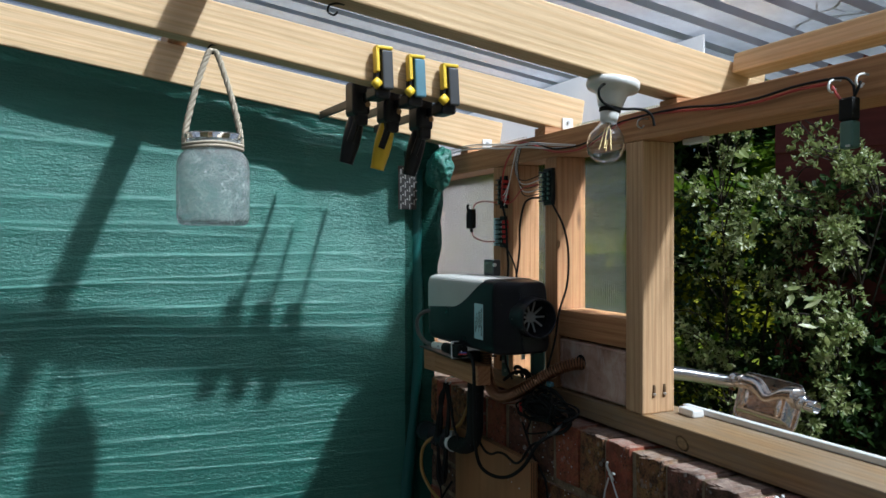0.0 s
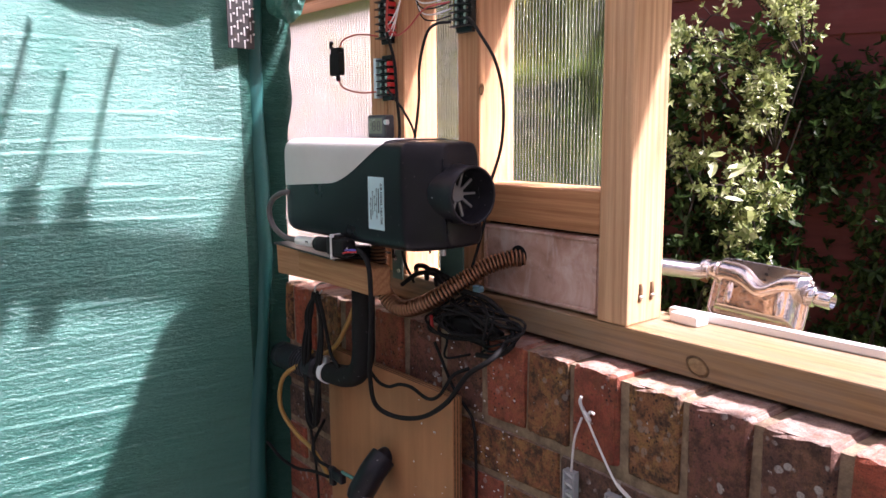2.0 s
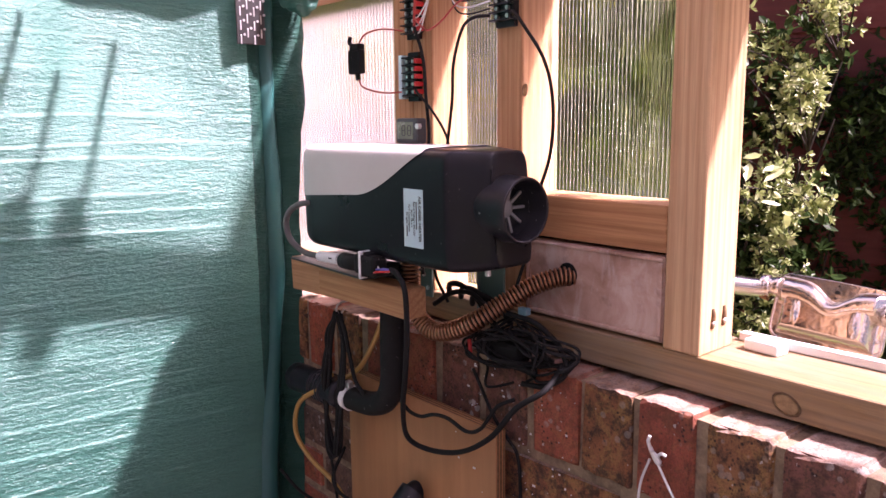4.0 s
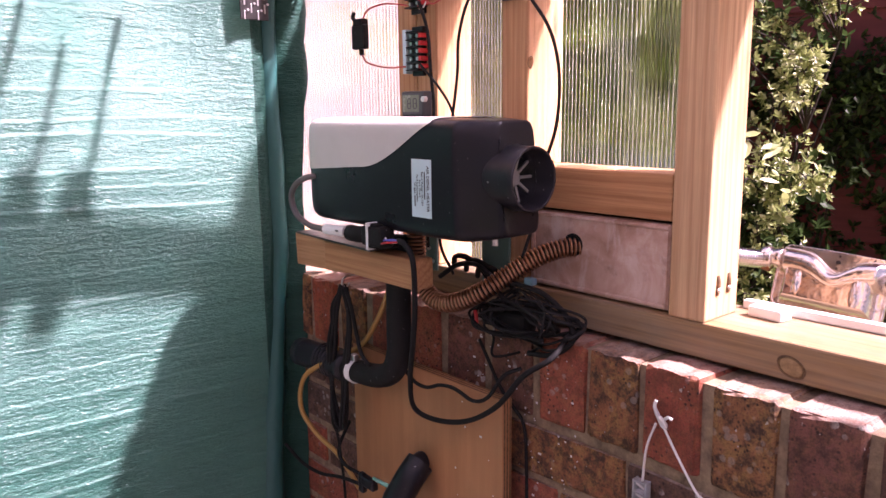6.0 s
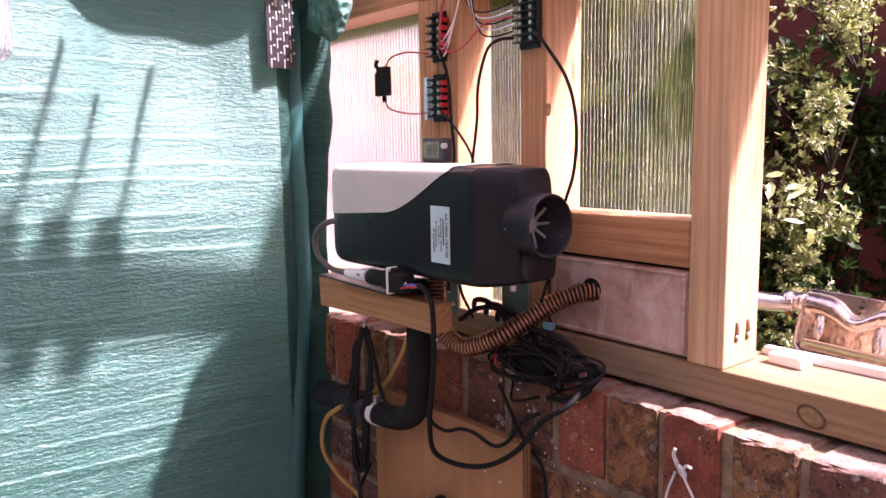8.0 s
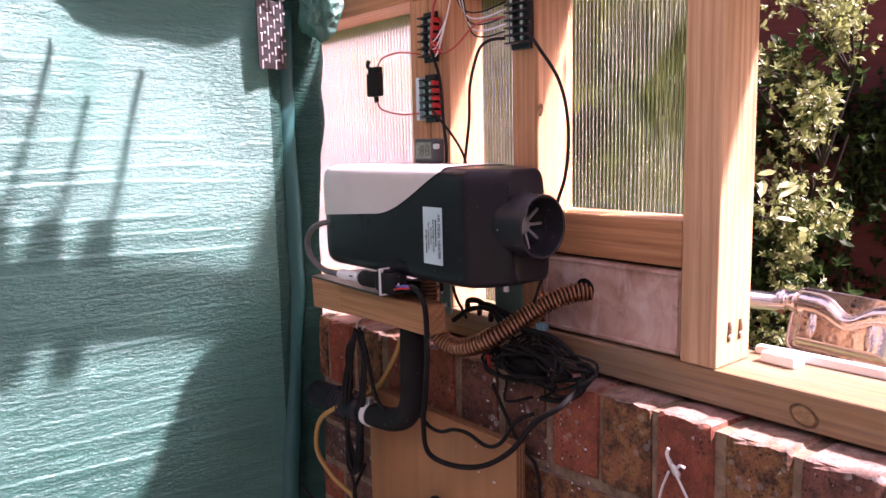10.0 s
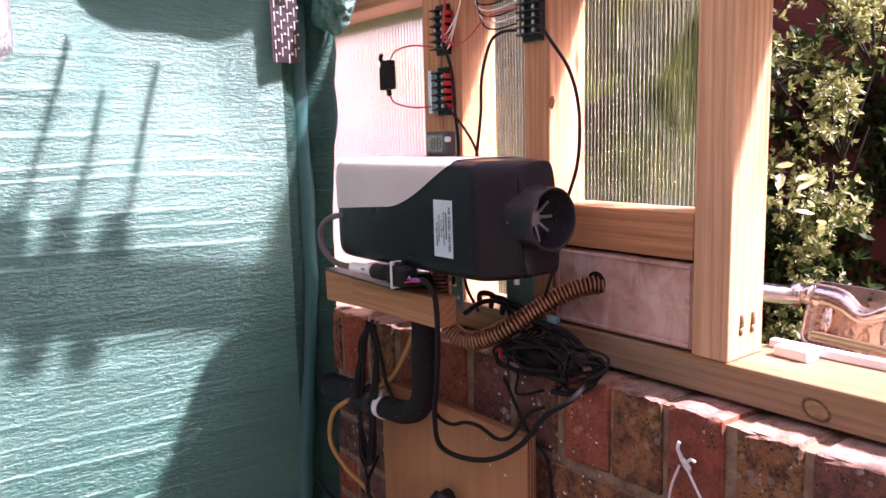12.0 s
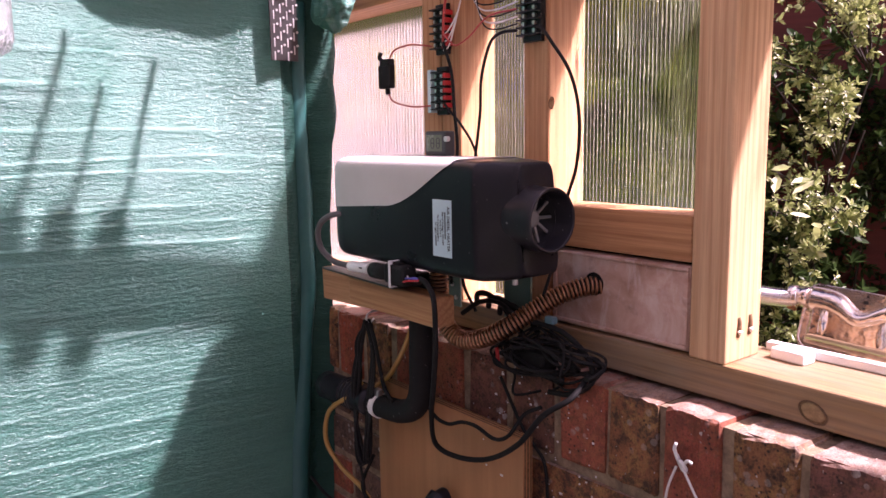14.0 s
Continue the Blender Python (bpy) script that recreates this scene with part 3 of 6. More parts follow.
# ---- brick wall ----
BRICK_TOP = 1.071
brick_wall = thing("wall_4", "low weathered red brick wall with brick-on-edge top", "brick wall", kind="structure")


def face_x(y):
    if y < 0.143:
        return -0.047 - 0.040 * max(0.0, 0.08 - y)
    return -0.047 - 0.065 * max(0.0, min(0.45, y - 0.143))


def mortar_core():
    """Mortar just behind the brick faces, following the wall's line."""
    bm = bmesh.new()
    rings = []
    for k in range(160):
        y = -2.3 + 3.7 * k / 159
        x = face_x(y) + 0.003
        rings.append([bm.verts.new(c) for c in ((x, y, 0.0), (x + 0.004, y, BRICK_TOP - 0.0045), (0.21, y, BRICK_TOP - 0.0035), (0.21, y, 0.0))])
    for a, c in zip(rings, rings[1:]):
        for i in range(4):
            bm.faces.new((a[i], a[(i + 1) % 4], c[(i + 1) % 4], c[i]))
    bm.faces.new(rings[0])
    bm.faces.new(rings[-1])
    part("mortar", bm, MORTAR, brick_wall)


mortar_core()
TURN = math.atan(0.042)


def brick_mesh(sx, sy, sz, seed, material):
    bm = box(sx, sy, sz, 0.0055, segments=2)
    if sz > 0.08:
        for k in range(1, 6):
            bmesh.ops.bisect_plane(bm, geom=bm.verts[:] + bm.edges[:] + bm.faces[:], plane_co=(0, sy * (k / 6 - 0.5), 0), plane_no=(0, 1, 0))
    r = random.Random(seed)
    for v in bm.verts:
        v.co += Vector((r.uniform(-1, 1), r.uniform(-1, 1), r.uniform(-1, 1))) * 0.0016
        if v.co.x < 0 and v.co.z > 0 and sz > 0.08:
            chip = max(0.0, noise.noise(Vector((seed * 3.1, v.co.y * 110.0, 0.0))))
            v.co.z -= 0.0025 * chip
            v.co.x += 0.004 * chip
    return mesh_of("brick", bm, material)


KINDS = {"red": BRICK_RED, "ochre": BRICK_OCHRE, "dark": BRICK_DARK}
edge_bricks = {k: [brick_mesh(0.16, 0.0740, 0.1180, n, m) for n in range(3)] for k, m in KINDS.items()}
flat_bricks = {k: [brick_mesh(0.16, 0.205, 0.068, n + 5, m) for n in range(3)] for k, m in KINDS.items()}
rnd = random.Random(4)


def lay(me, y, z):
    ob = new("brick", me)
    ob.parent = brick_wall
    turn = TURN if y < 0.08 else (-math.atan(0.065) if 0.143 < y < 0.59 else 0.0)
    ob.matrix_basis = Matrix.Translation((face_x(y) + 0.08 + rnd.uniform(-0.002, 0.002), y, z + rnd.uniform(-0.0015, 0.001))) @ Matrix.Rotation(-turn + rnd.uniform(-0.012, 0.012), 4, "Z")


JOINTS = [0.221 + 0.0885 * k for k in range(12, -1, -1)] + [0.134, 0.050, -0.042, -0.127, -0.214, -0.302] + [-0.302 - 0.089 * k for k in range(1, 20)]
TOP_KINDS = {0.0920: "ochre", 0.004: "red", -0.0845: "ochre", -0.1705: "dark", -0.258: "dark", -0.3465: "red", 0.1775: "red", 0.2652: "dark", 0.3537: "dark"}
for a, b in zip(JOINTS, JOINTS[1:]):
    y = (a + b) / 2
    near = min(TOP_KINDS, key=lambda q: abs(q - y))
    kind = TOP_KINDS[near] if abs(near - y) < 0.02 else rnd.choice(("red", "red", "ochre", "dark"))
    lay(rnd.choice(edge_bricks[kind]), y, BRICK_TOP - 0.059)
for row in range(1, 6):
    for i in range(-6, 6):
        kind = rnd.choice(("red", "red", "red", "ochre", "dark"))
        if row == 1 and -3 < i < 1:
            kind = "ochre" if i == 0 else "dark"
        lay(rnd.choice(flat_bricks[kind]), 0.177 + i * 0.216 + (0.0 if row % 2 else 0.108), BRICK_TOP - 0.127 - 0.080 * (row - 0.5))

# ---- tarpaulin ----


rc = random.Random(17)
CREASES = []
for k in range(34):
    x0 = rc.uniform(-1.9, -0.9)
    z0 = 0.55 + 0.033 * k + rc.uniform(-0.012, 0.012)
    CREASES.append((z0, rc.uniform(-0.03, 0.045) - 0.09 * max(0.0, 1.35 - z0), x0, -0.17 - rc.random() ** 2 * 0.5, rc.uniform(0.0010, 0.0026) * (1.0 if z0 > 1.2 else 0.6)))
for k in range(60):
    x0 = rc.uniform(-1.6, -0.35)
    z0 = rc.uniform(0.5, 1.65)
    CREASES.append((z0, rc.uniform(-0.09, 0.09) - 0.08 * max(0.0, 1.35 - z0), x0, min(-0.15, x0 + rc.uniform(0.06, 0.30)), rc.uniform(0.0006, 0.0013)))
for z0, slope in ((1.06, 0.55), (0.98, 0.62), (1.10, 0.50)):
    CREASES.append((z0, slope, -0.62, -0.2, 0.0014))


def tarp_y(x, z):
    """Depth of the hanging sheet: soft folds, sharp small creases, curl near its free edge."""
    top = max(0.0, min(1.0, (1.66 - z) / 0.16))
    y = 0.792 + (0.15 * (z - 1.2) ** 2 - 0.006) * max(0.0, min(1.0, (-0.15 - x) / 0.25)) * top
    y += 0.09 * max(0.0, 1.12 - z) ** 2 * max(0.0, min(1.0, (-0.15 - x) / 0.25))
    y += 0.006 * noise.noise(Vector((x * 1.3, 0, z * 2.0)))
    y += 0.0026 * noise.noise(Vector((x * 2.0 + 3, 1.0, z * 11.0)))
    y += 0.0012 * noise.noise(Vector((x * 9.0, 2.0, z * 45.0)))
    y += 0.030 * max(0.0, min(1.0, (z - 1.45) / 0.2)) * (0.35 + noise.noise(Vector((x * 2.6 + 1.5, 5.0, z * 1.5))))
    s = max(0.0, min(1.0, (x + 0.52) / 0.14))
    u = max(0.0, min(1.0, (z - 1.25) / 0.25))
    y += 0.036 * s * s * (3 - 2 * s) * u * u * (3 - 2 * u) * (0.5 - 0.5 * math.cos(math.pi * max(0.0, min(1.0, (-0.15 - x) / 0.13))))
    for z0, slope, x0, x1, depth in CREASES:
        if x0 < x < x1:
            e = z - z0 - slope * x - 0.010 * noise.noise(Vector((x * 3.0, z0 * 9, 0)))
            fade = min(1.0, (x - x0) / 0.08, (x1 - x) / 0.08)
            if e < 0:
                y -= 1.35 * depth * math.exp(e / 0.011) * fade
            elif e < 0.0042:
                y -= 1.35 * depth * (1 - e / 0.0042) * fade
    d = x + 0.14
    if d > 0:
        y += 0.016 * math.sin(d * 60.0) * min(1.0, d / 0.04) + 0.004 * noise.noise(Vector((x * 30.0, 4.0, z * 7.0))) * min(1.0, d / 0.03)
    return y


def tarp_edge(z):
    return float(np.interp(z, (0.25, 0.68, 0.83, 1.0, 1.168, 1.262, 1.329, 1.38, 1.43, 1.49, 1.535, 1.59, 1.635, 1.68, 1.80), (-0.081, -0.078, -0.073, -0.070, -0.067, -0.066, -0.062, -0.059, -0.043, -0.047, -0.030, -0.035, -0.020, -0.05, -0.10)))


FOLD_X = -0.148


def tarp_sheet(x_from, x_to, nx, nz):
    """The hanging sheet between two upright lines, each a number or a function of z."""
    bm = bmesh.new()
    grid = []
    for i in range(nx + 1):
        col = []
        for k in range(nz + 1):
            z = 0.25 + (1.70 - 0.25) * k / nz
            x1 = x_to(z) if callable(x_to) else x_to
            x = x_from + (x1 - x_from) * i / nx
            lift = (rafter_bottom(x) + LIFT_FAR + 0.022 - 1.70) * max(0.0, z - 1.4) / 0.3
            col.append(bm.verts.new((x, tarp_y(x, z), z + lift)))
        grid.append(col)
    for i in range(nx):
        for k in range(nz):
            bm.faces.new((grid[i][k], grid[i + 1][k], grid[i + 1][k + 1], grid[i][k + 1]))
    return bm


def tarpaulin():
    t = thing("tarpaulin", "creased green woven plastic tarpaulin hung from a rafter", "tarpaulin")
    part("sheet", tarp_sheet(-1.95, FOLD_X, 170, 1000), TARP, t, smooth=True)
    part("edge_fold", tarp_sheet(FOLD_X, tarp_edge, 26, 300), TARP_EDGE_SHADED, t, "dark doubled free edge", smooth=True)
    # folded hem standing proud near the free edge
    bm = bmesh.new()
    rows = []
    for k in range(70):
        z = 0.30 + 1.33 * k / 69
        x = float(np.interp(z, (0.3, 0.8, 1.12, 1.43, 1.7), (-0.165, -0.143, -0.107, -0.112, -0.105)))
        w = 0.016 + 0.006 * noise.noise(Vector((0, 3.3, z * 6)))
        y = tarp_y(x, z) - 0.010
        rows.append([bm.verts.new(c) for c in ((x - w, y + 0.010, z), (x - w * 0.6, y - 0.002, z), (x + w * 0.5, y - 0.005, z), (x + w, y + 0.004, z), (x + w * 0.8, y + 0.012, z))])
    for a, b in zip(rows, rows[1:]):
        for i in range(4):
            bm.faces.new((a[i], a[i + 1], b[i + 1], b[i]))
    part("hem", bm, TARP_HEM, t, "teal folded hem", smooth=True)
    # flap folded forward over the rafter, with a scalloped lower edge
    bm = bmesh.new()
    rows = []
    for i in range(260):
        x = -1.95 + (1.95 - 0.125) * i / 259
        top = rafter_bottom(x) + LIFT_FAR - 0.001
        drop = float(np.interp(x, (-1.95, -0.87, -0.6, -0.44, -0.40, -0.36, -0.28, -0.20, -0.125), (0.024, 0.024, 0.030, 0.030, 0.042, 0.034, 0.028, 0.030, 0.050)))
        drop += 0.007 * noise.noise(Vector((x * 14.0, 0.7, 0))) + 0.004 * noise.noise(Vector((x * 40.0, 2.7, 0)))
        drop = max(0.003, drop)
        rows.append([bm.verts.new((x, 0.7245 + 0.015 * k / 6 + 0.004 * noise.noise(Vector((x * 18.0, k * 0.35, 1.0))) * min(1, k), top - drop * k / 6)) for k in range(7)])
    for a, b in zip(rows, rows[1:]):
        for k in range(6):
            bm.faces.new((a[k], a[k + 1], b[k + 1], b[k]))
    part("flap", bm, TARP, t, "folded scalloped top flap", smooth=True)
    # bunched corner
    bm = bmesh.new()
    bmesh.ops.create_icosphere(bm, subdivisions=5, radius=1.0)
    for v in bm.verts:
        n = v.co.copy()
        k = 1 + 0.30 * noise.noise(n * 1.6) - 0.22 * abs(noise.noise(n * 3.4 + Vector((4, 0, 0))))
        v.co = Vector((n.x * 0.034 * k + 0.006 * n.z, n.y * 0.046 * k, n.z * 0.056 * k))
    part("bunched_corner", bm, TARP, t, "bunched corner of the sheet", smooth=True, m=Matrix.Translation((-0.070, 0.735, 1.630)))


tarpaulin()

# ---- heater ----
HEATER_X0, HEATER_X1, HEATER_Z0, HEATER_Z1 = -0.186, -0.060, 1.208, 1.358


def section(y, off=0.0, n=64):
    """Rounded cross-section of the heater at y, as (x, z) points."""
    cx, cz = (HEATER_X0 + HEATER_X1) / 2, (HEATER_Z0 + HEATER_Z1) / 2
    hx, hz = (HEATER_X1 - HEATER_X0) / 2 + off, (HEATER_Z1 - HEATER_Z0) / 2 + off
    if y < 0.262:
        t = min(1.0, (0.262 - y) / 0.075) ** 1.4
        nose = max(0.0, 0.230 - y)
        nose = nose - 0.004 if nose > 0.008 else nose * nose / 0.016
        left = cx - hx + 1.05 * nose
        right = cx + hx - 0.0225 * t
        cx, hx = (left + right) / 2, (right - left) / 2
        hz *= 1 - 0.08 * t * t
        cz += 0.003 * t * t
    if y > 0.53:
        t = min(1.0, (y - 0.53) / 0.05)
        k = math.sqrt(max(0.0, 1 - 0.55 * t * t))
        hx *= k
        hz *= 0.55 + 0.45 * k
    e = 0.22 + 0.07 * max(0.0, min(1.0, (0.262 - y) / 0.06))
    pts = []
    for i in range(n):
        a = 2 * math.pi * i / n
        c, s = math.cos(a), math.sin(a)
        pts.append((cx + hx * math.copysign(abs(c) ** e, c), cz + hz * math.copysign(abs(s) ** e, s)))
    return pts


def split_z(y):
    """Lower edge of the light cover along the heater."""
    if y > 0.42:
        return 1.293 - 0.07 * (y - 0.42)
    t = (0.42 - y) / (0.42 - 0.272)
    return 1.293 + (HEATER_Z1 - 0.004 - 1.293) * (t * t * (1.7 - 0.7 * t))


def heater():
    h = thing("diesel_air_heater", "black diesel air heater with light grey top cover", "heater", at=(0, 0, 0))
    bm = bmesh.new()
    ys = [0.187, 0.1885, 0.194, 0.202, 0.21, 0.217, 0.222, 0.225, 0.228, 0.230, 0.235, 0.241, 0.247, 0.252, 0.257, 0.262, 0.28, 0.36, 0.45, 0.53, 0.545, 0.558, 0.568, 0.575, 0.579]
    rings = [[bm.verts.new((x, y, z)) for x, z in section(y)] for y in ys]
    for a, b in zip(rings, rings[1:]):
        for i in range(len(a)):
            bm.faces.new((a[i], a[(i + 1) % len(a)], b[(i + 1) % len(a)], b[i]))
    bm.faces.new(rings[-1])
    for v in rings[0]:
        v.co.x += (-0.119 - v.co.x) * 0.06
        v.co.z += (1.287 - v.co.z) * 0.05
    mouth = [bm.verts.new((-0.119 + 0.0345 * math.cos(2 * math.pi * i / 64), 0.187, 1.2865 + 0.0345 * math.sin(2 * math.pi * i / 64))) for i in range(64)]
    for i in range(64):
        bm.faces.new((rings[0][i], mouth[i], mouth[(i + 1) % 64], rings[0][(i + 1) % 64]))
    for v in bm.verts:
        v.co.y += 0.09 * (v.co.z - 1.283) * max(0.0, min(1.0, (0.235 - v.co.y) / 0.03))
    part("body", bm, HEATER_BLACK, h, smooth=True)
    # light cover: the part of the section above the curved edge
    bm = bmesh.new()
    rows = []
    for k in range(49):
        y = 0.272 + (0.577 - 0.272) * k / 48
        pts = section(y, 0.0016, 256)
        zc = split_z(y)
        upper = [p for p in pts if p[1] >= zc - 1e-6]
        upper = sorted(upper[:], key=lambda p: math.atan2(p[1] - 1.2, p[0] + 0.123), reverse=True)
        upper = [(upper[0][0], zc)] + upper + [(upper[-1][0], zc)]
        length = [0.0]
        for a, b in zip(upper, upper[1:]):
            length.append(length[-1] + math.hypot(b[0] - a[0], b[1] - a[1]))
        row = []
        for j in range(41):
            s = length[-1] * j / 40
            i = max(i for i in range(len(length)) if length[i] <= s + 1e-9)
            i = min(i, len(upper) - 2)
            f = (s - length[i]) / max(1e-9, length[i + 1] - length[i])
            row.append(bm.verts.new((upper[i][0] + f * (upper[i + 1][0] - upper[i][0]), y, upper[i][1] + f * (upper[i + 1][1] - upper[i][1]))))
        rows.append(row)
    for a, b in zip(rows, rows[1:]):
        for j in range(40):
            bm.faces.new((a[j], a[j + 1], b[j + 1], b[j]))
    bm.faces.new(rows[-1])
    part("cover", bm, GREY, h, "light grey plastic cover", smooth=True)
    # outlet duct
    to_y = Matrix.Translation((-0.119, 0.0, 1.2865)) @ Matrix.Rotation(radians(90), 4, "X")
    prof = [(0.0450, -0.212), (0.0420, -0.198), (0.0400, -0.184), (0.0393, -0.172), (0.0393, -0.160), (0.0385, -0.1585), (0.0365, -0.1585), (0.0355, -0.160), (0.0345, -0.216)]
    duct = part("outlet", turned(prof, 48, m=to_y), BLACK, h, smooth=True)
    bm = bmesh.new()
    turned([(0.0001, -0.195), (0.011, -0.195), (0.011, -0.192), (0.0001, -0.192)], 24, bm, to_y)
    for i in range(10):
        m = to_y @ Matrix.Rotation(2 * math.pi * i / 10, 4, "Z") @ Matrix.Translation((0.0205, 0, -0.1935))
        box(0.023, 0.0036, 0.003, 0, bm=bm, m=m)
    part("grille", bm, GRILLE, duct, "pale grey grille with radial fingers")
    part("outlet_back", turned([(0.0001, -0.2145), (0.0344, -0.2145), (0.0344, -0.213), (0.0001, -0.213)], 32, m=to_y), BLACK_SOFT, h)
    # rating label on the side
    part("label", box(0.0008, 0.038, 0.073, at=(HEATER_X0 - 0.0006, 0.2865, 1.272)), LABEL, h, "pale blue rating label")
    return h


GRILLE = plastic("grey_grille", (0.22, 0.22, 0.22), 0.5)
heater()

# ---- clay plate and timber under the heater ----
part("clay_plate", box(0.014, 0.226, 0.1070, 0.003, at=(0.0155, 0.1665, 1.1760)), CLAY)
for dy, dz, sy, sz in ((0, 0.0485, 0.221, 0.005), (0, -0.0485, 0.221, 0.005), (-0.1075, 0, 0.007, 0.091), (0.1075, 0, 0.007, 0.091)):
    part("rim", box(0.004, sy, sz, 0.0015, at=(0.0078, 0.1665 + dy, 1.1765 + dz)), CLAY, bpy.data.objects["clay_plate"])
# added black sheet: keeps the gaps round the plate as dark as shade
part("gap_shade", box(0.006, 0.2315, 0.1145, at=(0.0275, 0.1665, 1.1770)), BLACK_SOFT, frame_wall, "black bedding behind the clay plate")
tagged(bpy.data.objects["clay_plate"], "pinkish fired clay plate with a hole for the exhaust hose", "plate")
timber("timber_block", (-0.155, 0.323, 1.152), (-0.155, 0.545, 1.152), 0.034, 0.042, WOOD, "short pine block under the heater bracket", "timber")
part("plywood_board", box(0.018, 0.354, 0.95, 0.001, at=(-0.088, 0.409, 0.508)), PLY)
for dx in (-0.0055, 0.0, 0.0055):
    part("ply_layer", box(0.0022, 0.355, 0.951, at=(-0.088 + dx, 0.4085, 0.508)), KNOT, bpy.data.objects["plywood_board"], "dark glued ply layer")
# flat black disc puts the hole's inner shade into colour
part("hose_hole", turned([(0.0001, 0.0), (0.0155, 0.0), (0.0155, 0.0012), (0.0001, 0.0012)], 28, m=Matrix.Translation((0.0080, 0.202, 1.187)) @ Matrix.Rotation(radians(-90), 4, "Y")), BLACK_SOFT, bpy.data.objects["clay_plate"], "dark hole")
tagged(bpy.data.objects["plywood_board"], "brown plywood board leaning on the brick wall", "board")

# ---- garden ----
shed = thing("shed", "dark red painted shed of overlapping boards", "shed")
sd = Vector((-0.36, 0.93, 0)).normalized()
sn = Vector((-0.93, -0.36, 0)).normalized()
s0 = Vector((1.45, 0.31, 0))
m_shed = Matrix((sd, -sn, Vector((0, 0, 1)))).transposed().to_4x4()
m_shed.translation = s0
# unseen upper part is made tall to keep sun off the shrubs
part("core", box(2.95, 1.6, 2.95, at=(-0.925, 0.83, 1.475)), SHED, shed, m=m_shed)
for i in range(24):
    bm = box(2.95, 0.018, 0.130, 0.002)
    for v in bm.verts:
        if v.co.z < 0:
            v.co.y -= 0.012
    part("board", bm, SHED, shed, m=m_shed @ Matrix.Translation((-0.925, 0.012, 0.007 + i * 0.124 + 0.062)))


# ---- hose, pipes and cables under the heater ----
def ribbed_hose(points, radius, pitch, depth, core, rings_mat, name, label, category="hose"):
    h = thing(name, label, category)
    fine = smooth_path(points, 14)
    part("tube", tube([p[:] for p in fine], radius - depth, 14, smooth=False), core, h, "dark inner tube", smooth=True)
    bm = bmesh.new()
    run, nxt = 0.0, 0.0
    for a, b in zip(fine, fine[1:]):
        seg = (b - a).length
        d = (b - a).normalized()
        while nxt <= run + seg:
            c = a + d * (nxt - run)
            z = d.to_track_quat("Z", "Y").to_matrix().to_4x4()
            z.translation = c
            w = pitch * 0.40
            turned([(radius - depth, -w), (radius, -w * 0.5), (radius, w * 0.5), (radius - depth, w)], 16, bm, z)
            nxt += pitch
        run += seg
    part("rib", bm, rings_mat, h, smooth=True)["kind"] = "stuff"
    return h


ribbed_hose([(0.014, 0.198, 1.184), (-0.004, 0.213, 1.182), (-0.03, 0.234, 1.170), (-0.058, 0.255, 1.149), (-0.085, 0.277, 1.127), (-0.10, 0.310, 1.108), (-0.108, 0.345, 1.101), (-0.113, 0.372, 1.116), (-0.115, 0.385, 1.145), (-0.115, 0.388, 1.185), (-0.115, 0.388, 1.215)],
            0.0136, 0.0056, 0.0030, BLACK_SOFT, COPPER, "exhaust_hose", "bronze ribbed flexible exhaust hose from the heater through a clay plate")

pipe = thing("air_pipe", "black rubber air pipe with a bend and a white clamp", "pipe")
part("bend", tube([(-0.128, 0.416, 1.19), (-0.128, 0.415, 1.12), (-0.130, 0.414, 1.06), (-0.130, 0.416, 1.015), (-0.130, 0.432, 0.982), (-0.130, 0.470, 0.964), (-0.130, 0.53, 0.957), (-0.130, 0.59, 0.955)], 0.0185, 18), BLACK_SOFT, pipe, smooth=True)
part("muffler", tube([(-0.130, 0.552, 0.956), (-0.130, 0.562, 0.956), (-0.130, 0.57, 0.956), (-0.130, 0.68, 0.95), (-0.130, 0.70, 0.949)], 0.0245, 20, smooth=False), BLACK, pipe, "ribbed black end piece", smooth=True)
for i in range(5):
    m = Matrix.Translation((-0.130, 0.590 + 0.009 * i, 0.9545)) @ Matrix.Rotation(radians(90), 4, "X")
    part("rib", turned([(0.0235, -0.0022), (0.0262, -0.0012), (0.0262, 0.0012), (0.0235, 0.0022)], 20, m=m), BLACK, pipe, smooth=True)
m = Matrix.Translation((-0.130, 0.530, 0.957)) @ Matrix.Rotation(radians(92), 4, "X")
part("clamp", turned([(0.0188, -0.006), (0.0205, -0.006), (0.0205, 0.006), (0.0188, 0.006)], 24, m=m), WHITE, pipe, "white hose clamp")
part("clamp_screw", box(0.010, 0.012, 0.012, 0.002, at=(-0.135, 0.526, 0.981)), ZINC, pipe)

cable("fuel_tube", [(-0.085, 0.485, 1.12), (-0.10, 0.482, 1.085), (-0.108, 0.500, 1.042), (-0.112, 0.545, 0.99), (-0.152, 0.60, 0.955), (-0.155, 0.656, 0.914), (-0.145, 0.685, 0.851), (-0.13, 0.663, 0.806), (-0.12, 0.607, 0.78), (-0.118, 0.55, 0.74)], 0.0042, YELLOW_TUBE, "amber plastic fuel tube hanging along the brick wall", category="tube")
part("tube_tie", box(0.018, 0.016, 0.022, 0.003, at=(-0.138, 0.585, 0.975)), YELLOW_TUBE)
tagged(bpy.data.objects["tube_tie"], "amber plastic tie round the fuel tube", "clip")

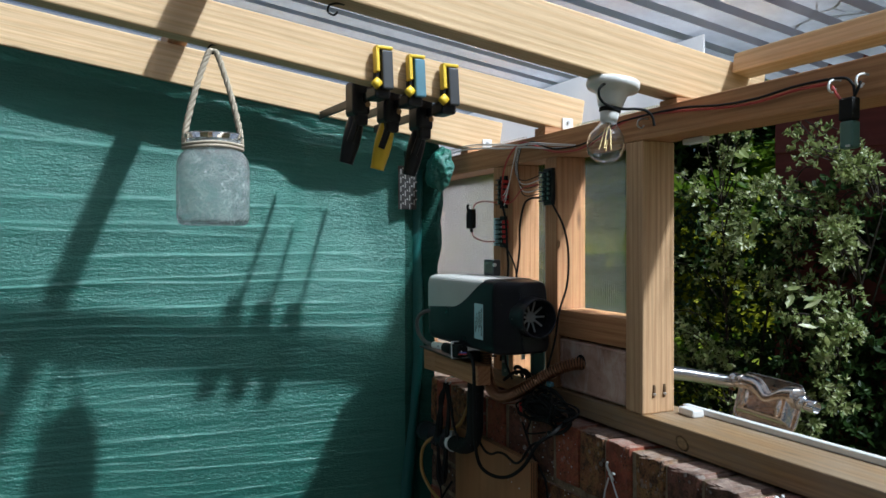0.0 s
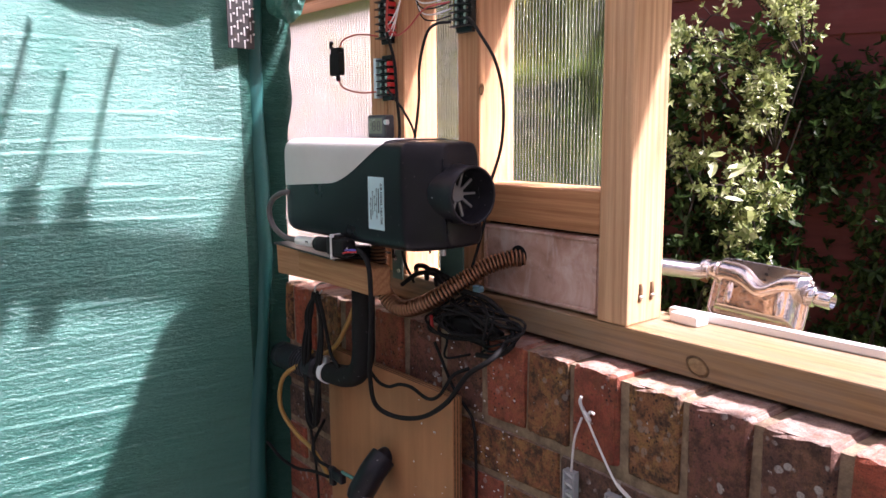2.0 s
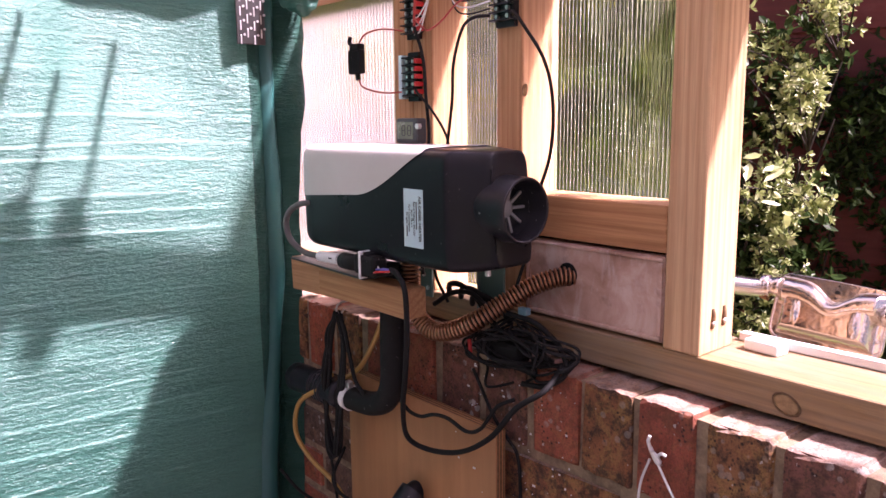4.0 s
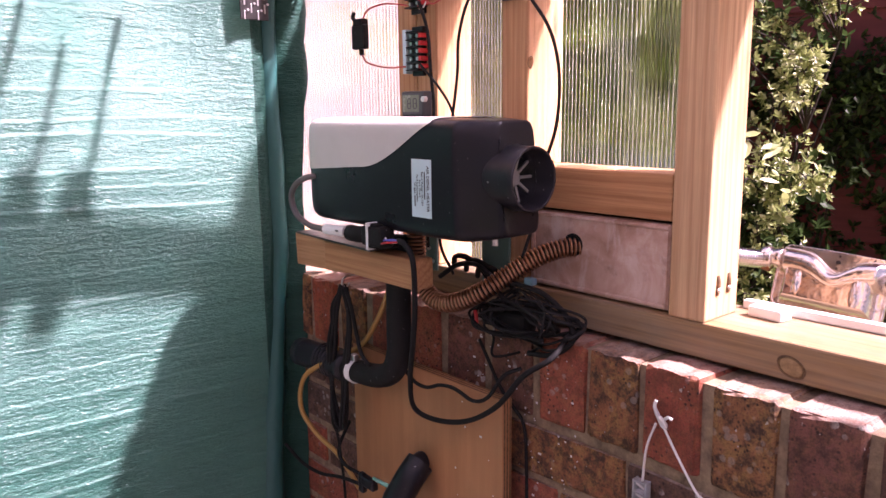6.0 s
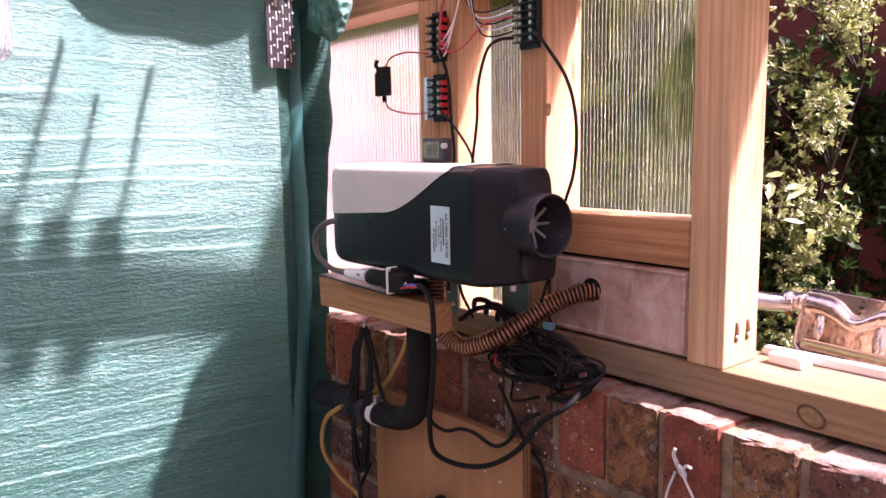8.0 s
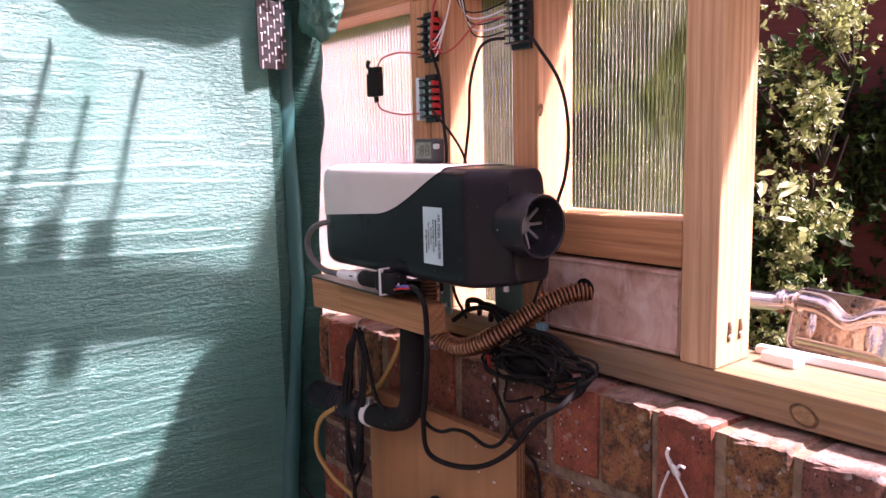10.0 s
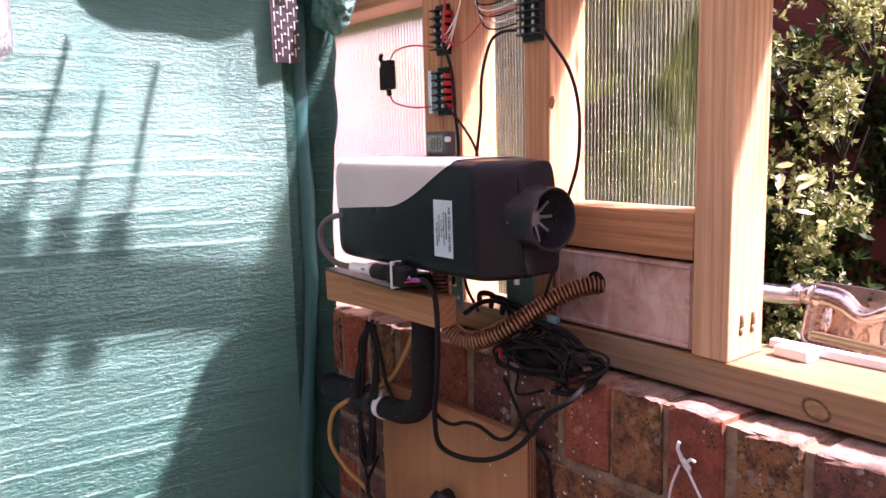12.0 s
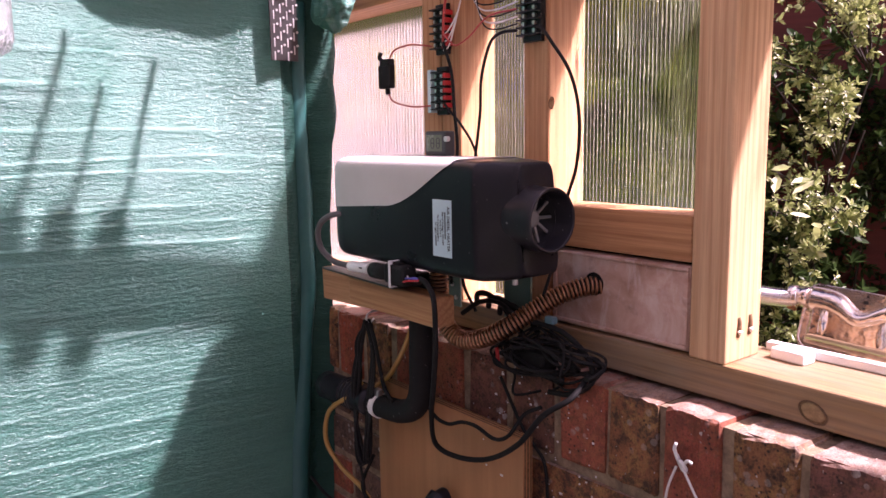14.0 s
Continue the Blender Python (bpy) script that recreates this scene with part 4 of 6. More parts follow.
G = "cables under the heater"
cable("power_cable", [(-0.187, 0.336, 1.200), (-0.190, 0.318, 1.197), (-0.192, 0.300, 1.178), (-0.190, 0.300, 1.12), (-0.182, 0.316, 1.06), (-0.165, 0.345, 1.00), (-0.140, 0.368, 0.945), (-0.118, 0.345, 0.927), (-0.116, 0.281, 0.945), (-0.114, 0.225, 0.983), (-0.110, 0.183, 1.034), (-0.095, 0.150, 1.062), (-0.06, 0.150, 1.085)], 0.0038, BLACK_SOFT, "thick black power cable looping below the heater", G)
cable("control_cable", [(-0.10, 0.43, 1.16), (-0.112, 0.428, 1.08), (-0.115, 0.429, 1.0), (-0.114, 0.405, 0.972), (-0.112, 0.375, 0.967), (-0.110, 0.345, 0.978), (-0.108, 0.316, 0.980), (-0.106, 0.280, 0.972), (-0.105, 0.252, 0.985), (-0.095, 0.232, 1.018), (-0.08, 0.214, 1.030)], 0.0028, BLACK_SOFT, "thin black control cable sagging over the plywood", G)
cable("sensor_cable", [(-0.075, 0.30, 1.05), (-0.072, 0.262, 0.99), (-0.068, 0.240, 0.965), (-0.064, 0.224, 0.942), (-0.062, 0.220, 0.884), (-0.062, 0.219, 0.75), (-0.062, 0.219, 0.55)], 0.0024, BLACK_SOFT, "thin black cable hanging down the brick wall", G)
rt = random.Random(21)
for i in range(7):
    cy, cz = rt.uniform(0.19, 0.27), rt.uniform(1.072, 1.105)
    ry, rz = rt.uniform(0.045, 0.085), rt.uniform(0.018, 0.046)
    ph = rt.uniform(0, 6.28)
    pts = []
    turns = rt.choice((1.2, 1.6, 2.1))
    for k in range(15):
        a = ph + 2 * math.pi * turns * k / 14
        pts.append((-0.042 - 0.045 * rt.random(), cy + ry * math.cos(a) * (1 - 0.015 * k), cz + rz * math.sin(a) + 0.006 * rt.uniform(-1, 1)))
    cable("coiled_cable", pts, rt.choice((0.0019, 0.0023, 0.0028)), BLACK_SOFT, "coiled black cable lying on the sill under the heater", G)
cable("coiled_cable", [(-0.07, 0.39, 1.125), (-0.06, 0.36, 1.146), (-0.055, 0.325, 1.150), (-0.06, 0.29, 1.14), (-0.06, 0.245, 1.136), (-0.055, 0.20, 1.13), (-0.055, 0.158, 1.105), (-0.055, 0.150, 1.075), (-0.06, 0.18, 1.052), (-0.06, 0.22, 1.045)], 0.0038, BLACK_SOFT, "coiled black cable lying on the sill under the heater", G)
for i, (y, z) in enumerate(((0.325, 1.132), (0.30, 1.126), (0.352, 1.135))):
    cable("coiled_cable", [(-0.03, y + 0.05, z), (-0.045, y + 0.03, z + 0.018), (-0.05, y, z + 0.022), (-0.05, y - 0.03, z + 0.010), (-0.045, y - 0.045, z - 0.01)], 0.0042, BLACK_SOFT, "short black cable bent over the sill", G)
part("cable_joint", box(0.030, 0.085, 0.030, 0.008, at=(-0.052, 0.265, 1.083)), BLACK_SOFT)
tagged(bpy.data.objects["cable_joint"], "black taped cable joint in the tangle", "cable joint")
part("crimp", tube([(-0.075, 0.308, 1.090), (-0.077, 0.304, 1.082), (-0.077, 0.303, 1.072)], 0.0028), RED)
tagged(bpy.data.objects["crimp"], "small red crimp connector among black cables", "connector")
part("small_connector", box(0.010, 0.016, 0.010, 0.002, at=(-0.055, 0.222, 1.143)), BLUE)
tagged(bpy.data.objects["small_connector"], "small grey-green connector behind the exhaust hose", "connector")

# hank of cable on a hook
hank = thing("cable_hank", "bundled hank of black cable hung on a cup hook", "cable hank", at=(0, -0.009, 0))
for i in range(6):
    d = 0.0026 * i
    o = 0.005 * math.sin(i * 2.1)
    part("loop", tube([(-0.145 + o, 0.546, 1.100), (-0.147 - o, 0.560 + d, 1.06), (-0.148 + o, 0.570 + d, 1.00), (-0.150, 0.578 + d * 0.6, 0.94), (-0.150 - o, 0.580 - d, 0.87), (-0.147, 0.575 - d * 1.5, 0.846 + d), (-0.145 + o, 0.564 - d, 0.88), (-0.143, 0.556 - d, 0.96), (-0.145, 0.535 - d * 0.5, 1.04), (-0.145 + o, 0.541, 1.096)], 0.0027, 7, 8), BLACK_SOFT, hank, smooth=True)
part("tail", tube([(-0.145, 0.540, 1.098), (-0.145, 0.525, 1.07), (-0.142, 0.518, 1.03), (-0.140, 0.508, 0.995), (-0.138, 0.488, 0.978)], 0.0032), BLACK_SOFT, hank, smooth=True)
part("tail", tube([(-0.148, 0.58, 0.86), (-0.146, 0.572, 0.82), (-0.145, 0.562, 0.74), (-0.145, 0.560, 0.62), (-0.145, 0.560, 0.5)], 0.0024), BLACK_SOFT, hank, smooth=True)
hook = [(0.0, 0, 0.0), (-0.012, 0, 0.0), (-0.022, 0, -0.004), (-0.024, 0, -0.013), (-0.016, 0, -0.017), (-0.010, 0, -0.012)]


def cup_hook(at, material, turn=0.0, scale=1.0):
    ob = part("cup_hook", tube([Vector(p) * scale for p in hook], 0.0016 * scale, 8), material, smooth=True, m=Matrix.Translation(at) @ Matrix.Rotation(turn, 4, "Z"))
    return tagged(ob, "small screw-in cup hook", "hook", "cup hooks")


cup_hook((-0.122, 0.537, 1.113), ZINC)

# valve piece low on the board
valve = thing("tee_fitting", "black tee fitting with a chromed threaded nozzle", "fitting")
part("mount", tube([(-0.097, 0.404, 0.836), (-0.106, 0.402, 0.835), (-0.116, 0.398, 0.830)], 0.016, 16, 4), BLACK, valve, smooth=True)
part("body", tube([(-0.112, 0.392, 0.842), (-0.122, 0.392, 0.834), (-0.134, 0.394, 0.820), (-0.142, 0.400, 0.802), (-0.146, 0.407, 0.788), (-0.148, 0.409, 0.778)], 0.0225, 20), BLACK, valve, smooth=True)
NOZZLE = [Vector((-0.150, 0.402, 0.776)), Vector((-0.158, 0.352, 0.764))]
axis = (NOZZLE[1] - NOZZLE[0]).normalized()
turn_to = axis.to_track_quat("Z", "Y").to_matrix().to_4x4()
turn_to.translation = NOZZLE[0]
part("nozzle", turned([(0.0001, 0.0), (0.0175, 0.0), (0.0175, 0.008), (0.0150, 0.010), (0.0150, 0.020), (0.0125, 0.022), (0.0125, 0.036), (0.009, 0.040), (0.009, 0.050), (0.0001, 0.050)], 24, m=turn_to), STEEL, valve, "chromed threaded nozzle", smooth=True)
for i in range(4):
    part("thread", turned([(0.0125, -0.0016), (0.0142, 0), (0.0125, 0.0016)], 20, m=turn_to @ Matrix.Translation((0, 0, 0.024 + 0.0034 * i))), STEEL, valve, smooth=True)
part("tail", tube([NOZZLE[0] + axis * 0.048, NOZZLE[0] + axis * 0.075 + Vector((0, 0, -0.004)), NOZZLE[0] + axis * 0.10 + Vector((0, 0, -0.025)), NOZZLE[0] + axis * 0.11 + Vector((0, 0, -0.08))], 0.0065, 10), BLACK_SOFT, valve, smooth=True)
part("arm", tube([(-0.143, 0.418, 0.800), (-0.143, 0.470, 0.797)], 0.0042, 10, smooth=False), STEEL, valve, "bright steel arm")
lever = bmesh.new()
box(0.012, 0.034, 0.018, 0.003, at=(-0.143, 0.484, 0.784), bm=lever)
box(0.010, 0.014, 0.034, 0.003, at=(-0.143, 0.503, 0.778), bm=lever)
part("lever", lever, BLACK, valve)
cable("hanging_cable", [(-0.10, 0.60, 0.84), (-0.14, 0.575, 0.81), (-0.148, 0.545, 0.795), (-0.143, 0.510, 0.790)], 0.003, BLACK_SOFT, "black cable leading to the tee fitting", G)
cable("hanging_cable", [(-0.143, 0.510, 0.772), (-0.15, 0.56, 0.768), (-0.15, 0.62, 0.752), (-0.145, 0.69, 0.745), (-0.15, 0.74, 0.765)], 0.003, BLACK_SOFT, "black cable leading to the tee fitting", G)

# ---- bracket under the heater ----
br = thing("heater_bracket", "grey-green steel bracket carrying the heater", "bracket")
part("plate", box(0.105, 0.20, 0.003, 0.0008, at=(-0.135, 0.50, 1.1795), m=Matrix.Rotation(0.02, 4, "X")), CHARCOAL, br, "dark steel mounting plate")
part("leg", box(0.004, 0.028, 0.086, 0.001, at=(-0.030, 0.455, 1.163)), GREEN_METAL, br)
part("leg", box(0.004, 0.055, 0.086, 0.001, at=(-0.030, 0.311, 1.163)), GREEN_METAL, br)
part("cross_bar", box(0.11, 0.19, 0.004, 0.001, at=(-0.083, 0.385, 1.206)), GREEN_METAL, br)
for y, z in ((0.458, 1.155), (0.449, 1.135), (0.462, 1.176)):
    part("bolt", tube([(-0.031, y, z), (-0.0345, y, z)], 0.0035, 8, smooth=False), ZINC, br)
part("bolt", tube([(-0.115, 0.228, 1.198), (-0.115, 0.228, 1.208)], 0.004, 8, smooth=False), ZINC, br)
timber("timber_block", (-0.100, 0.53, 1.146), (-0.094, 0.69, 1.138), 0.085, 0.056, WOOD_STUD, "pale pine block beside the heater bracket", "timber")

# plug of the heater
plug = thing("cable_connector", "black cable connector with a white tie and grey lead", "connector")
part("lead", tube([(-0.182, 0.540, 1.273), (-0.192, 0.556, 1.270), (-0.196, 0.580, 1.258), (-0.196, 0.594, 1.238), (-0.194, 0.586, 1.214), (-0.190, 0.560, 1.199), (-0.188, 0.53, 1.196), (-0.187, 0.44, 1.198)], 0.0046, 10), BRAID, plug, "dark grey braided lead", smooth=True)
part("sleeve", tube([(-0.188, 0.510, 1.1965), (-0.187, 0.458, 1.198)], 0.0078, 14, smooth=False), WHITE, plug, "white marked sleeve")
part("sleeve_mark", box(0.0006, 0.008, 0.0022, at=(-0.1958, 0.470, 1.199)), INK, plug)
part("housing", tube([(-0.187, 0.448, 1.198), (-0.187, 0.435, 1.198), (-0.187, 0.430, 1.198), (-0.187, 0.402, 1.200)], 0.0115, 14, 3, smooth=False), BLACK_SOFT, plug, smooth=True)
bm = box(0.025, 0.048, 0.028, 0.005, at=(-0.187, 0.382, 1.201))
box(0.018, 0.020, 0.034, 0.003, at=(-0.187, 0.384, 1.201), bm=bm)
part("housing", bm, BLACK_SOFT, plug)
bm = bmesh.new()
for sx, sz, ox, oz in ((0.0016, 0.036, -0.0135, 0.0), (0.0016, 0.036, 0.0135, 0.0), (0.028, 0.0016, 0.0, 0.0180), (0.028, 0.0016, 0.0, -0.0180)):
    box(sx, 0.004, sz, 0.0004, at=(-0.187 + ox, 0.388, 1.201 + oz), bm=bm)
box(0.005, 0.006, 0.005, 0.001, at=(-0.1985, 0.388, 1.217), bm=bm)
part("cable_tie", bm, WHITE, plug, "white cable tie")
for i, mt in enumerate((RED, BLUE_WIRE, CLEAR_WIRE, BLUE_WIRE, RED)):
    part("core", tube([(-0.197 + 0.003 * i, 0.360, 1.194 + 0.004 * (i % 3)), (-0.199 + 0.003 * i, 0.348, 1.197 + 0.003 * (i % 2)), (-0.186, 0.328, 1.199)], 0.0015, 6), mt, plug, smooth=True)

# ---- writing on the heater's label ----


def lettering(name, text, size, m, material, parent, label=""):
    cu = bpy.data.curves.new(name, "FONT")
    cu.body = text
    cu.size = size
    cu.offset = 0.00018
    cu.align_x = "CENTER"
    cu.align_y = "CENTER"
    tmp = bpy.data.objects.new(name, cu)
    me = bpy.data.meshes.new_from_object(tmp)
    bpy.data.objects.remove(tmp)
    me.materials.clear()
    me.materials.append(material)
    ob = new(name, me)
    ob.parent = parent
    ob.matrix_basis = m
    return tagged(ob, label) if label else ob


heater_ob = bpy.data.objects["label"]
rot = Matrix(((0, 0, -1, 0), (0, -1, 0, 0), (-1, 0, 0, 0), (0, 0, 0, 1)))
for k, (text, size) in enumerate((("AIR DIESEL HEATER", 0.0066), ("Rated Voltage: DC12V", 0.0046), ("Fuel: Diesel", 0.0046), ("Fuel Consumption", 0.0046), ("Weight:", 0.0046))):
    y = 0.2735 + (0.0, 0.0110, 0.0158, 0.0206, 0.0254)[k]
    m = Matrix.Translation((HEATER_X0 - 0.0013, y, 1.272)) @ rot
    lettering("print", text, size, m, INK, heater_ob)
bm = bmesh.new()
for y, ln, up_ in ((0.2797, 0.034, 0.004), (0.2989, 0.014, -0.016)):
    box(0.0004, 0.0018, ln, at=(HEATER_X0 - 0.0013, y, 1.272 + up_), bm=bm)
part("print", bm, INK, heater_ob)

# ---- electrics on the studs ----


def terminal_block(at, n, height, width, label, cover=None):
    """Barrier terminal strip: base, one barrier and two screws for each way."""
    t = thing("terminal_block", label, "terminal block", at=at, group="terminal blocks")
    part("base", box(0.010, width, height, 0.001, at=(-0.005, 0, 0)), BLACK, t)
    part("lug", box(0.007, width * 0.9, 0.010, 0.001, at=(-0.0035, 0, height / 2 + 0.004)), BLACK, t)
    part("lug", box(0.007, width * 0.9, 0.010, 0.001, at=(-0.0035, 0, -height / 2 - 0.004)), BLACK, t)
    for i in range(n + 1):
        z = -height / 2 + height * i / n
        part("barrier", box(0.014, width, 0.0022, 0.0004, at=(-0.012, 0, z)), BLACK, t)
    for i in range(n):
        z = -height / 2 + height * (i + 0.5) / n
        for dy in (-width * 0.25, width * 0.25):
            part("screw", tube([(-0.0095, dy, z), (-0.0145, dy, z)], 0.0030, 10, smooth=False), ZINC, t)
    if cover:
        for i in range(n):
            z = -height / 2 + height * (i + 0.5) / n
            part("tab", box(0.016, 0.006, height / n * 0.62, 0.0008, at=(-0.009, -width / 2 - 0.002, z)), cover, t, "red terminal tab")
    return t


t1 = terminal_block((0.002, 0.512, 1.556), 5, 0.060, 0.034, "black screw terminal block with red wires on a stud", RED)
t2 = terminal_block((0.002, 0.513, 1.460), 5, 0.058, 0.030, "black terminal block with red and pale bus bars", RED)
part("bus_bar", box(0.016, 0.009, 0.068, 0.001, at=(-0.009, 0.021, 0)), LABEL, t2, "pale grey bus bar")
t3 = terminal_block((0.002, 0.309, 1.556), 6, 0.062, 0.040, "black screw terminal block on a pine stud")

fh = thing("fuse_holder", "black inline blade fuse holder hanging by red wires", "fuse holder")
part("case", box(0.012, 0.036, 0.040, 0.003, at=(-0.028, 0.636, 1.490)), BLACK_SOFT, fh)
part("cap", box(0.014, 0.026, 0.012, 0.002, at=(-0.028, 0.634, 1.513)), BLACK_SOFT, fh)
part("strap", tube([(-0.028, 0.648, 1.517), (-0.028, 0.656, 1.523), (-0.028, 0.652, 1.531)], 0.0035, 8), BLACK_SOFT, fh, smooth=True)
part("boot", tube([(-0.028, 0.634, 1.472), (-0.028, 0.632, 1.460)], 0.0042, 8, smooth=False), BLACK_SOFT, fh)
part("wire", tube([(-0.010, 0.530, 1.531), (-0.022, 0.545, 1.534), (-0.026, 0.575, 1.5365), (-0.028, 0.612, 1.531), (-0.028, 0.629, 1.515)], 0.0014, 6), RED_WIRE, fh, smooth=True)
part("wire", tube([(-0.028, 0.632, 1.462), (-0.027, 0.617, 1.447), (-0.025, 0.567, 1.437), (-0.015, 0.530, 1.437)], 0.0014, 6), RED_WIRE, fh, smooth=True)

th = thing("digital_thermometer", "small grey digital thermometer standing on the heater", "thermometer")
part("case", box(0.018, 0.050, 0.036, 0.003, at=(-0.082, 0.422, 1.3775)), DARK_GREY, th)
screen = part("screen", box(0.0012, 0.036, 0.024, 0.0004, at=(-0.0912, 0.424, 1.378)), LCD, th, "pale grey-green liquid crystal screen")
bm = bmesh.new()
for y in (0.414, 0.427):
    for dz in (0.007, 0.0, -0.007):
        box(0.0006, 0.006, 0.0014, at=(-0.0921, y, 1.378 + dz), bm=bm)
    for dy in (-0.0035, 0.0035):
        box(0.0006, 0.0014, 0.012, at=(-0.0921, y + dy, 1.378), bm=bm)
part("digit", bm, INK, screen)
part("knob", tube([(-0.088, 0.394, 1.384), (-0.094, 0.394, 1.384)], 0.004, 10, smooth=False), ZINC, th)

W = "wires on the studs"
cable("black_cable", [(-0.014, 0.291, 1.533), (-0.024, 0.272, 1.529), (-0.026, 0.250, 1.507), (-0.022, 0.222, 1.467), (-0.020, 0.208, 1.415), (-0.022, 0.209, 1.349), (-0.035, 0.220, 1.289), (-0.04, 0.228, 1.23), (-0.05, 0.25, 1.15)], 0.0023, BLACK_SOFT, "black cable arching down from a terminal block", W)
cable("black_cable", [(-0.014, 0.329, 1.533), (-0.026, 0.350, 1.531), (-0.030, 0.369, 1.517), (-0.028, 0.390, 1.471), (-0.024, 0.398, 1.421), (-0.028, 0.404, 1.363), (-0.04, 0.408, 1.28), (-0.06, 0.40, 1.18), (-0.06, 0.37, 1.13)], 0.0023, BLACK_SOFT, "black cable arching down from a terminal block", W)
cable("black_cable", [(-0.014, 0.498, 1.535), (-0.02, 0.486, 1.525), (-0.02, 0.469, 1.484), (-0.02, 0.463, 1.424), (-0.022, 0.455, 1.362), (-0.04, 0.45, 1.28), (-0.05, 0.44, 1.16)], 0.0027, BLACK_SOFT, "black cable arching down from a terminal block", W)
cable("black_cable", [(-0.014, 0.496, 1.440), (-0.02, 0.482, 1.433), (-0.022, 0.441, 1.401), (-0.03, 0.402, 1.363), (-0.045, 0.37, 1.30), (-0.05, 0.34, 1.18)], 0.0020, BLACK_SOFT, "black cable arching down from a terminal block", W)
cable("red_wire", [(-0.014, 0.498, 1.55), (-0.024, 0.478, 1.540), (-0.026, 0.455, 1.525), (-0.028, 0.435, 1.526), (-0.028, 0.413, 1.535), (-0.026, 0.376, 1.557), (-0.016, 0.329, 1.562)], 0.0014, RED_WIRE, "thin red wire between two terminal blocks", W)
cable("red_cable", [(-0.016, 0.494, 1.525), (-0.020, 0.488, 1.56), (-0.020, 0.480, 1.60), (-0.018, 0.462, 1.632), (-0.014, 0.437, 1.654), (-0.010, 0.405, 1.664), (-0.010, 0.36, 1.652), (-0.010, 0.30, 1.634), (-0.010, 0.25, 1.625), (-0.010, 0.18, 1.624), (-0.010, 0.12, 1.638), (-0.010, 0.06, 1.654), (-0.010, 0.0, 1.662), (-0.009, -0.10, 1.656), (-0.009, -0.20, 1.646), (-0.009, -0.27, 1.643), (-0.009, -0.34, 1.648), (-0.010, -0.395, 1.647)], 0.0022, RED_WIRE, "red cable stapled along the top plate", W)
cable("black_cable", [(-0.006, 0.40, 1.655), (-0.012, 0.36, 1.660), (-0.012, 0.30, 1.640), (-0.012, 0.25, 1.632), (-0.012, 0.16, 1.633), (-0.011, 0.06, 1.658), (-0.011, -0.10, 1.660), (-0.011, -0.20, 1.650), (-0.011, -0.27, 1.648), (-0.011, -0.34, 1.653), (-0.012, -0.41, 1.651), (-0.013, -0.43, 1.640), (-0.016, -0.436, 1.622)], 0.0020, BLACK_SOFT, "black cable stapled along the top plate", W)
rw = random.Random(8)
for i in range(7):
    o = rw.uniform(-0.006, 0.006)
    cable("clear_wire", [(-0.006, 0.86, 1.683 + o), (-0.010, 0.72, 1.684 + o), (-0.010 - abs(o), 0.60, 1.676 + o), (-0.012, 0.50, 1.664 + o), (-0.014, 0.42, 1.656 + o * 0.6), (-0.016, 0.36, 1.651 + o), (-0.010, 0.28, 1.640 + o), (-0.008, 0.20, 1.632 + o * 0.4)], 0.0011, CLEAR_WIRE, "thin clear insulated wire bundled on the top plate", W)
for i in range(5):
    y = 0.330 + 0.0
    o = 0.003 * i
    cable("clear_wire", [(-0.014, 0.418 - o, 1.654), (-0.020, 0.424 - o, 1.62), (-0.022, 0.420 - o, 1.595), (-0.022, 0.400 - 0.6 * o, 1.578 - 0.007 * i), (-0.022, 0.365, 1.574 - 0.009 * i), (-0.014, 0.329, 1.582 - 0.010 * i)], 0.0011, CLEAR_WIRE if i % 2 else BLACK_SOFT, "thin insulated wire looping to a terminal block", W)
for i in range(3):
    cable("clear_wire", [(-0.014, 0.424 + 0.003 * i, 1.654), (-0.02, 0.437, 1.61), (-0.02, 0.452 + 0.004 * i, 1.575 - 0.01 * i), (-0.02, 0.475, 1.550 - 0.012 * i), (-0.014, 0.496, 1.546 - 0.012 * i)], 0.0011, CLEAR_WIRE, "thin clear wire looping to a terminal block", W)


# ---- things under the roof ----
def hang_x(x):
    return rafter_bottom(x) + LIFT_MID


